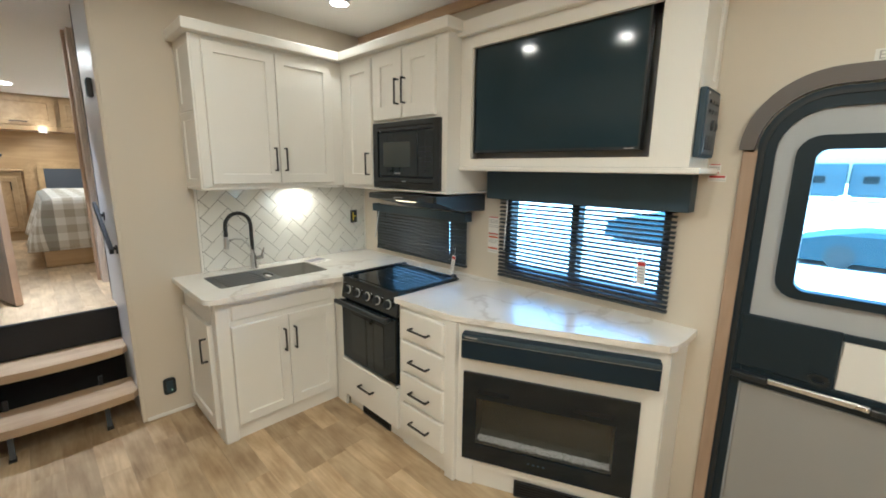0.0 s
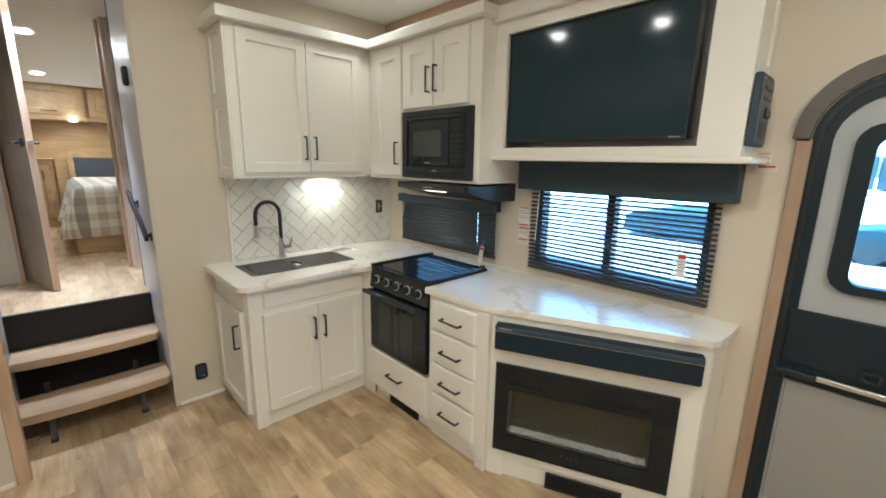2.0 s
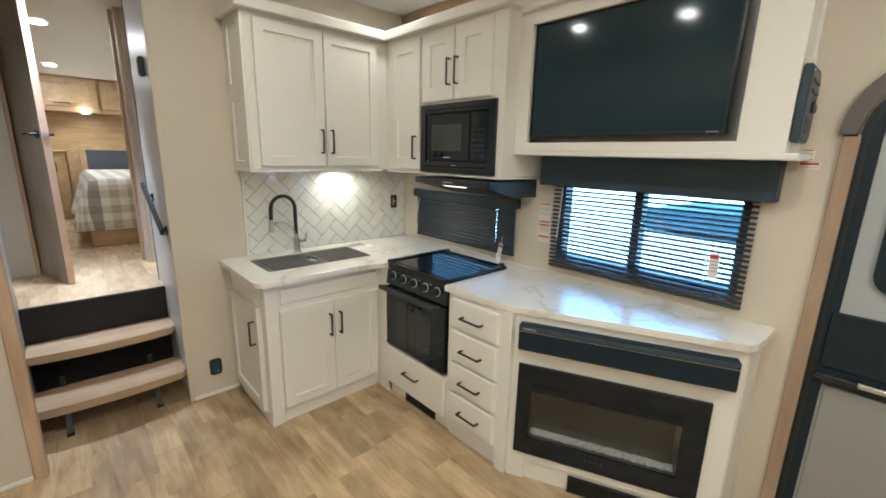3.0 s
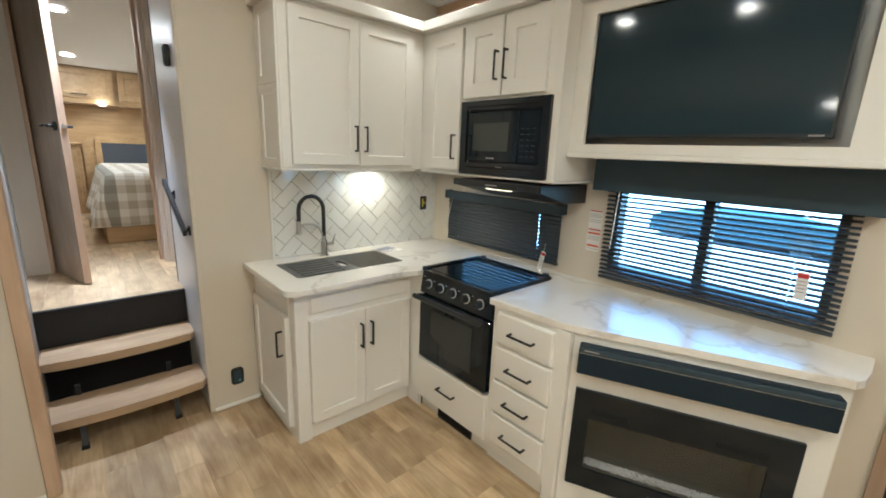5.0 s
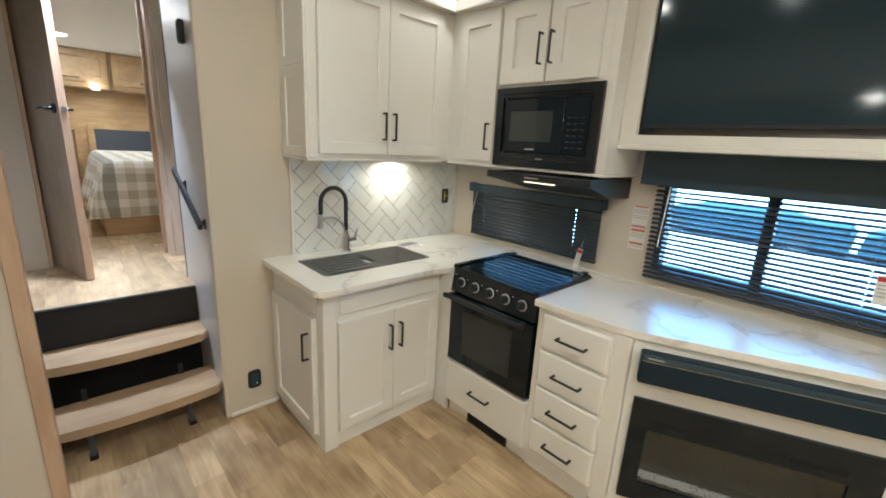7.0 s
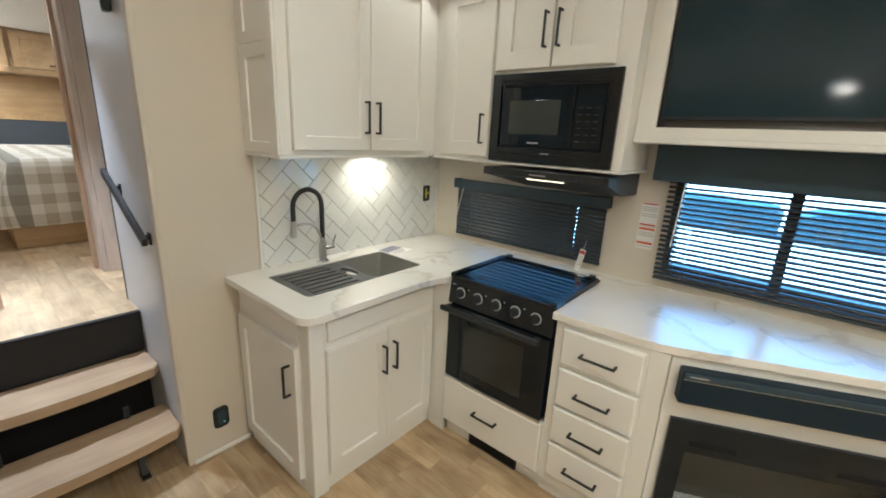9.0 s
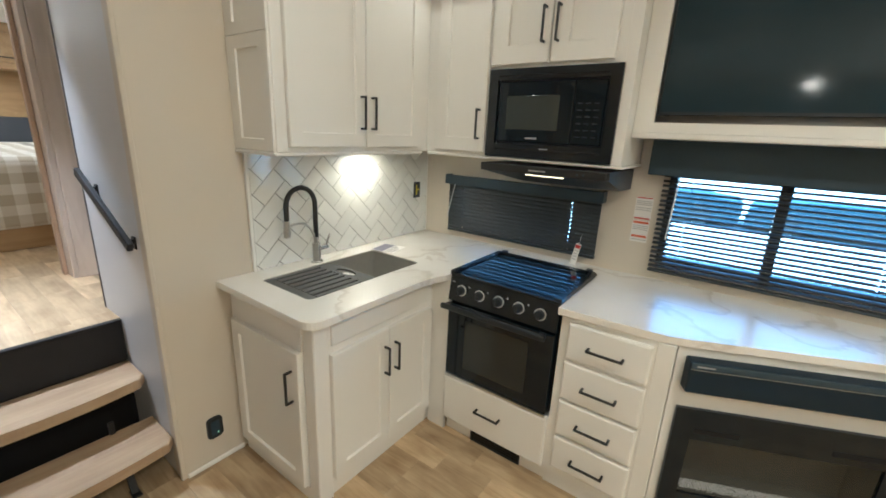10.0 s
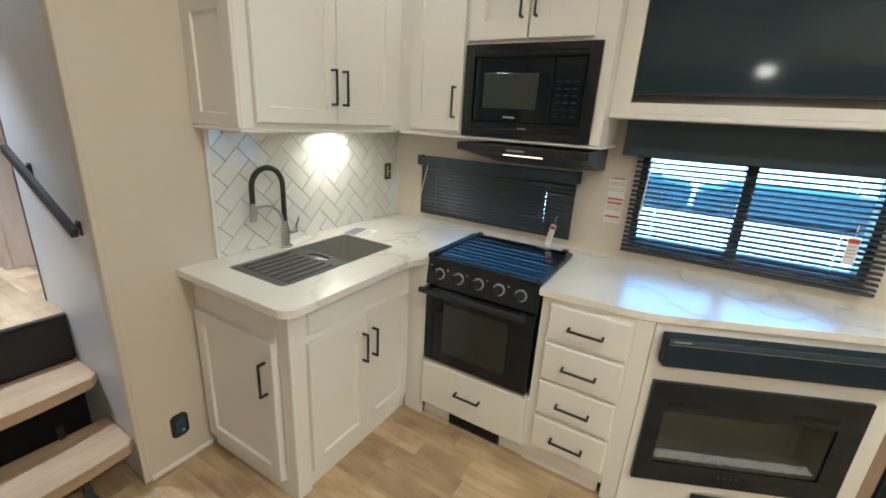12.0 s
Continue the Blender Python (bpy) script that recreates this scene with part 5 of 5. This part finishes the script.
part("latch_bolt", cyl(B(), (0.516, 0, 0.945), (0.523, 0, 0.945), 0.012, n=14), ALU, bd, "bright steel latch bolt")
for z in (0.15, 0.85, 1.5):
    part("hinge", cyl(B(), (-0.004, 0.02, z), (-0.004, 0.02, z + 0.08), 0.007, n=10), BRONZE, bd)

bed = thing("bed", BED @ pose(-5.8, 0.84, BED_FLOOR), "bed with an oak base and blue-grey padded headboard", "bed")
part("base", box(B(), -1.15, 1.13, -0.79, 0.70, 0.0, 0.24, 0.004), OAKX, bed)
part("mattress", box(B(), -1.14, 1.12, -0.71, 0.71, 0.242, 0.555, 0.05, 3), MATTRESS, bed)
hbp = part("headboard", upright(ring_prism(B(), [(-0.70, 0.45), (0.70, 0.45), (0.70, 0.835), (-0.70, 0.835)], [(-0.645, 0.47), (0.66, 0.47), (0.66, 0.79), (-0.645, 0.79)], 0.0, 0.03)), OAKX, bed, "oak headboard frame", Matrix.Translation((-1.155, 0, 0)) @ Matrix.Rotation(radians(90), 4, "Z"))
part("pad", box(B(), -0.648, 0.662, -0.022, -0.004, 0.468, 0.792, 0.004), NAVY, hbp, "blue-grey padded panel")

# blanket draped over the foot and the side
bm = B()
uvl = bm.loops.layers.uv.new("weave")
X1, Y0, TOP = -4.655, 0.115, BED_FLOOR + 0.572
NU, NV = 56, 64
grid = {}
for a in range(NU + 1):
    for b in range(NV + 1):
        u, v = -0.40 + 1.62 * a / NU, -0.43 + 2.15 * b / NV      # metres from the side edge, from the foot edge
        x, y, z = X1 - v, Y0 + u, TOP
        if v < 0:
            x, z = X1 + 0.012 + 0.014 * math.sin(9 * u + 1) * min(1, -v * 4), TOP + v
        if u < 0:
            y, z = Y0 - 0.012 + 0.32 * u - 0.02 * math.sin(7 * v) * min(1, -u * 4), min(z, TOP) + u
        if u < 0 and v < 0:
            x, y, z = X1 + 0.02 * math.sin(6 * (u - v)), Y0 - 0.02 + 0.34 * u + 0.02 * math.sin(8 * (v - u)), TOP - max(-u, -v)
        z += 0.010 * noise.noise((x * 4, y * 4, 1.3)) if u > 0.03 and v > 0.03 else 0.0
        edge = min(abs(u) if v > 0 else 1, abs(v) if u > 0 else 1)
        z -= 0.018 * math.exp(-(edge / 0.03) ** 2) if (u >= 0 and v >= 0) else 0
        grid[a, b] = (bm.verts.new((x, y, z)), (u, v))
for a in range(NU):
    for b in range(NV):
        q = [grid[a, b], grid[a + 1, b], grid[a + 1, b + 1], grid[a, b + 1]]
        try:
            fc = bm.faces.new([p[0] for p in q])
        except ValueError:
            continue
        for lp, p in zip(fc.loops, q):
            lp[uvl].uv = p[1]
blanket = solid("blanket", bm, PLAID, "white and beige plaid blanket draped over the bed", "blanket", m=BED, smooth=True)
sol = blanket.modifiers.new("cloth", "SOLIDIFY")
sol.thickness = 0.008

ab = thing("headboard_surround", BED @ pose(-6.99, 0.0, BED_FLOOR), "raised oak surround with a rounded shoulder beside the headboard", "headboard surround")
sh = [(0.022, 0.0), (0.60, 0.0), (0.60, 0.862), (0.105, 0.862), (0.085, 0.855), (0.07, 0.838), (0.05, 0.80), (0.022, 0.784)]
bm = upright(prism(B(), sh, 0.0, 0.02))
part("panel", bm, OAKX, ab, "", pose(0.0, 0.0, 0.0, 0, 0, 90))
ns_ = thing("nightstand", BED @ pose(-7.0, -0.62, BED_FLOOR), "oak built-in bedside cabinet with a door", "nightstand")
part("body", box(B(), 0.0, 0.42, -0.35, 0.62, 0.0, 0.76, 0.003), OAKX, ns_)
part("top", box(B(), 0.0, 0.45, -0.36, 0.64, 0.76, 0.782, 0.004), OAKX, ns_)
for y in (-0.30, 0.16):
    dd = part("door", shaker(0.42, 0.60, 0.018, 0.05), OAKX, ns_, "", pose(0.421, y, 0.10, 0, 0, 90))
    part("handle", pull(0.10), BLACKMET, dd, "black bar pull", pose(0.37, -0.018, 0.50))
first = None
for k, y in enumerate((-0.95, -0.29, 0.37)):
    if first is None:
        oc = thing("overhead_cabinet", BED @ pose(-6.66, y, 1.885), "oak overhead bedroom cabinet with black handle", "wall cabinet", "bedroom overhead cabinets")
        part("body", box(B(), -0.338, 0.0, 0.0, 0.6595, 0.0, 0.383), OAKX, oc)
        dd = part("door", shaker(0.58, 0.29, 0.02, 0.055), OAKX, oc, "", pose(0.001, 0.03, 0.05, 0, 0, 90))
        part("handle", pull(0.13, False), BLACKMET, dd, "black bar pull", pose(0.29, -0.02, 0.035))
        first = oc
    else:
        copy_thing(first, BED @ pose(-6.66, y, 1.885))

# ---- outside: parked trailers and cars ----


def trailer(x, y, length, label):
    t = thing("travel_trailer", pose(x, y, -0.95), label, "trailer", "parked trailers")
    part("body", box(B(), 0, length, 0, 2.4, 0.55, 3.40, 0.10, 2), TRAILERSHADED, t)
    part("band", box(B(), 0.1, length - 0.1, -0.012, 0.0, 1.15, 2.45), TRAILERBLUE, t, "blue-grey band, shade put into its colour")
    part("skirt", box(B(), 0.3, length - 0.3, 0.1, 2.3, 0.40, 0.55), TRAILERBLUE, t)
    for wx in (0.9, length * 0.45, length * 0.72):
        wn = part("window", box(B(), wx, wx + 0.95, -0.03, -0.012, 1.65, 2.25, 0.01), CARGLASS, t)
        part("frame", upright(ring_prism(B(), [(wx - 0.04, 1.61), (wx + 0.99, 1.61), (wx + 0.99, 2.29), (wx - 0.04, 2.29)], [(wx, 1.65), (wx + 0.95, 1.65), (wx + 0.95, 2.25), (wx, 2.25)], 0.012, 0.04)), BLACK, wn)
    part("door", box(B(), length * 0.3, length * 0.3 + 0.7, -0.03, -0.012, 0.8, 2.6, 0.01), TRAILERSHADED, t)
    for wx in (length * 0.5, length * 0.5 + 0.85):
        wh = part("wheel", cyl(B(), (wx, 0.02, 0.36), (wx, 0.26, 0.36), 0.36, n=24), TYRE, t)
        part("rim", cyl(B(), (wx, 0.0, 0.36), (wx, 0.02, 0.36), 0.21, n=18), ALU, wh)
    return t


tr = trailer(-9.0, 52.0, 8.5, "travel trailer with a darker band, shade put into its blue-grey, parked outside")
for x, y in ((-17.7, 52.3), (-0.3, 52.3), (8.4, 52.6), (-26.5, 52.6), (-35.4, 53.0), (17.2, 53.0)):
    copy_thing(tr, pose(x, y, -0.95))


def car(x, y, rz, label):
    t = thing("car", pose(x, y, -0.95, 0, 0, rz), label, "car", "parked cars")
    prof = [(0.0, 0.16), (5.2, 0.16), (5.25, 0.62), (5.1, 0.84), (4.3, 0.90), (3.7, 1.0), (1.4, 1.0), (0.75, 0.88), (0.1, 0.70)]
    bm = B()
    l = [bm.verts.new((px, 0.0 if pz < 0.95 else 0.12, pz)) for px, pz in prof]
    r = [bm.verts.new((px, 1.8 if pz < 0.95 else 1.68, pz)) for px, pz in prof]
    for k in range(len(prof)):
        bm.faces.new((l[k], l[(k + 1) % len(prof)], r[(k + 1) % len(prof)], r[k]))
    bm.faces.new(l[::-1])
    bm.faces.new(r)
    bmesh.ops.triangulate(bm, faces=[f for f in bm.faces if len(f.verts) > 4])
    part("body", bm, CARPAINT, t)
    for x0, x1 in ((1.5, 2.5), (2.6, 3.6)):
        bm = B()
        vs = [bm.verts.new(p) for p in ((x0, 0.045, 0.90), (x1, 0.045, 0.90), (x1 - 0.04, 0.105, 0.97), (x0 + 0.04, 0.105, 0.97))]
        bm.faces.new(vs)
        ext = bmesh.ops.extrude_face_region(bm, geom=list(bm.faces))
        bmesh.ops.translate(bm, vec=(0, 0.03, 0), verts=[g for g in ext["geom"] if isinstance(g, bmesh.types.BMVert)])
        part("side_window", bm, CARGLASS, t)
    for wx in (0.95, 4.2):
        for wy in (-0.02, 1.60):
            wh = part("wheel", cyl(B(), (wx, wy, 0.31), (wx, wy + 0.22, 0.31), 0.31, n=22), TYRE, t)
            part("rim", cyl(B(), (wx, wy - 0.01, 0.31), (wx, wy + 0.23, 0.31), 0.2, n=16), DARKRIM, wh)
    return t


c0 = car(-6.3, 14.9, 0, "low car parked outside, blue cast of daylight put into its colour")
for x, y, rz in ((-0.95, 14.9, 0), (4.4, 15.0, 0), (9.8, 15.1, 0)):
    copy_thing(c0, pose(x, y, -0.95, 0, 0, rz))

# ---- herringbone backsplash ----
TY0, TY1, TZ0, TZ1 = 0.735, 1.940, 0.861, 1.384
bs_ = thing("backsplash", pose(-2.828, 0, 0, 0, 0, 90), "white herringbone tile backsplash with dark grout", "backsplash", kind="structure")
part("grout", box(B(), TY0, TY1, -0.0095, -0.001, TZ0, TZ1), GROUT, bs_, "dark grey grout")
bm = B()
box(bm, TY0 - 0.016, TY0 - 0.001, -0.016, 0.0, TZ0, TZ1, 0.002)
part("edge_trim", bm, CAB, bs_, "white edge trim")
part("edge_trim", box(B(), TY1 + 0.001, YW - 0.001, -0.016, 0.0, TZ0, TZ1, 0.002), CAB, bs_, "white edge trim")
TW, GAP = 0.0759, 0.0024


def clip_poly(poly, axis, lim, keep_above):
    out = []
    for k in range(len(poly)):
        p, q = poly[k], poly[(k + 1) % len(poly)]
        ip, iq = (p[axis] >= lim) == keep_above, (q[axis] >= lim) == keep_above
        if ip:
            out.append(p)
        if ip != iq:
            s = (lim - p[axis]) / (q[axis] - p[axis])
            out.append((p[0] + s * (q[0] - p[0]), p[1] + s * (q[1] - p[1])))
    return out


C45 = math.sqrt(0.5)
for i in range(-10, 12):
    for j in range(-14, 14):
        for kind in (0, 1):
            ax, ay = i + 2 * j, i - 2 * j
            rect = (ax, ay, ax + 2, ay + 1) if kind == 0 else (ax, ay + 1, ax + 1, ay + 3)
            g = GAP / TW / 2
            sq = [(rect[0] + g, rect[1] + g), (rect[2] - g, rect[1] + g), (rect[2] - g, rect[3] - g), (rect[0] + g, rect[3] - g)]
            poly = [(0.7957 + TW * C45 * (x - y), 0.8293 + TW * C45 * (x + y)) for x, y in sq]
            for axis, lim, above in ((0, TY0 + 0.001, True), (0, TY1 - 0.001, False), (1, TZ0 + 0.001, True), (1, TZ1 - 0.001, False)):
                poly = clip_poly(poly, axis, lim, above) if poly else poly
            if len(poly) < 3:
                continue
            cx, cz = sum(p[0] for p in poly) / len(poly), sum(p[1] for p in poly) / len(poly)
            area = 0.5 * abs(sum(poly[k][0] * poly[(k + 1) % len(poly)][1] - poly[(k + 1) % len(poly)][0] * poly[k][1] for k in range(len(poly))))
            if area < 2e-5:
                continue
            shrink = 1 - 0.0012 / math.sqrt(area)
            bm = B()
            a = [bm.verts.new((x - cx, 0.0, z - cz)) for x, z in poly]
            b = [bm.verts.new((x - cx, -0.0022, z - cz)) for x, z in poly]
            c = [bm.verts.new(((x - cx) * shrink, -0.0034, (z - cz) * shrink)) for x, z in poly]
            m = len(poly)
            for lo, hi in ((a, b), (b, c)):
                for k in range(m):
                    bm.faces.new((lo[k], lo[(k + 1) % m], hi[(k + 1) % m], hi[k]))
            bm.faces.new(c)
            rng2 = random.Random(i * 101 + j * 7 + kind)
            part("tile", bm, TILE, bs_, "", pose(cx, -0.0095, cz, rng2.uniform(-0.25, 0.25), 0, rng2.uniform(-0.25, 0.25)))

# ---- floor planks ----


def plank_mesh(length, width):
    return mesh_of("plank", box(B(), 0.0004, length - 0.0004, 0.0004, width - 0.0004, 0.0, 0.003, 0.0), PLANK)


LENGTHS = (0.24, 0.34, 0.46, 0.60, 0.76)
PW = 0.122
PLANKS = {q: plank_mesh(q, PW) for q in LENGTHS}


def lay(parent, x0, x1, y0, y1, z, seed, most=300):
    rng = random.Random(seed)
    rest = B()
    y, count = y0, 0
    while y < y1 - 0.001:
        x = x0 - rng.uniform(0, 0.5)
        while x < x1:
            q = rng.choice(LENGTHS)
            if x < x0 or x + q > x1 or y + PW > y1 or (x > 0.3) or y < -1.1 or count >= most:
                a, b, c = max(x, x0), min(x + q, x1), min(y + PW, y1)
                box(rest, a + 0.0004, b - 0.0004, y + 0.0004, c - 0.0004, z - 0.003, z)
            else:
                ob = new("plank", PLANKS[q])
                ob.parent = parent
                ob.matrix_basis = pose(x, y, z - 0.003)
                count += 1
            x += q
        y += PW
    tagged(part("edge_planks", rest, PLANK, parent), kind="stuff")


lay(bpy.data.objects["floor"], -3.16, 3.0, -1.74, 1.94, 0.0, 5)
lay(bpy.data.objects["floor_bedroom"], -7.5, -3.308, -1.40, 1.80, DECK, 8)
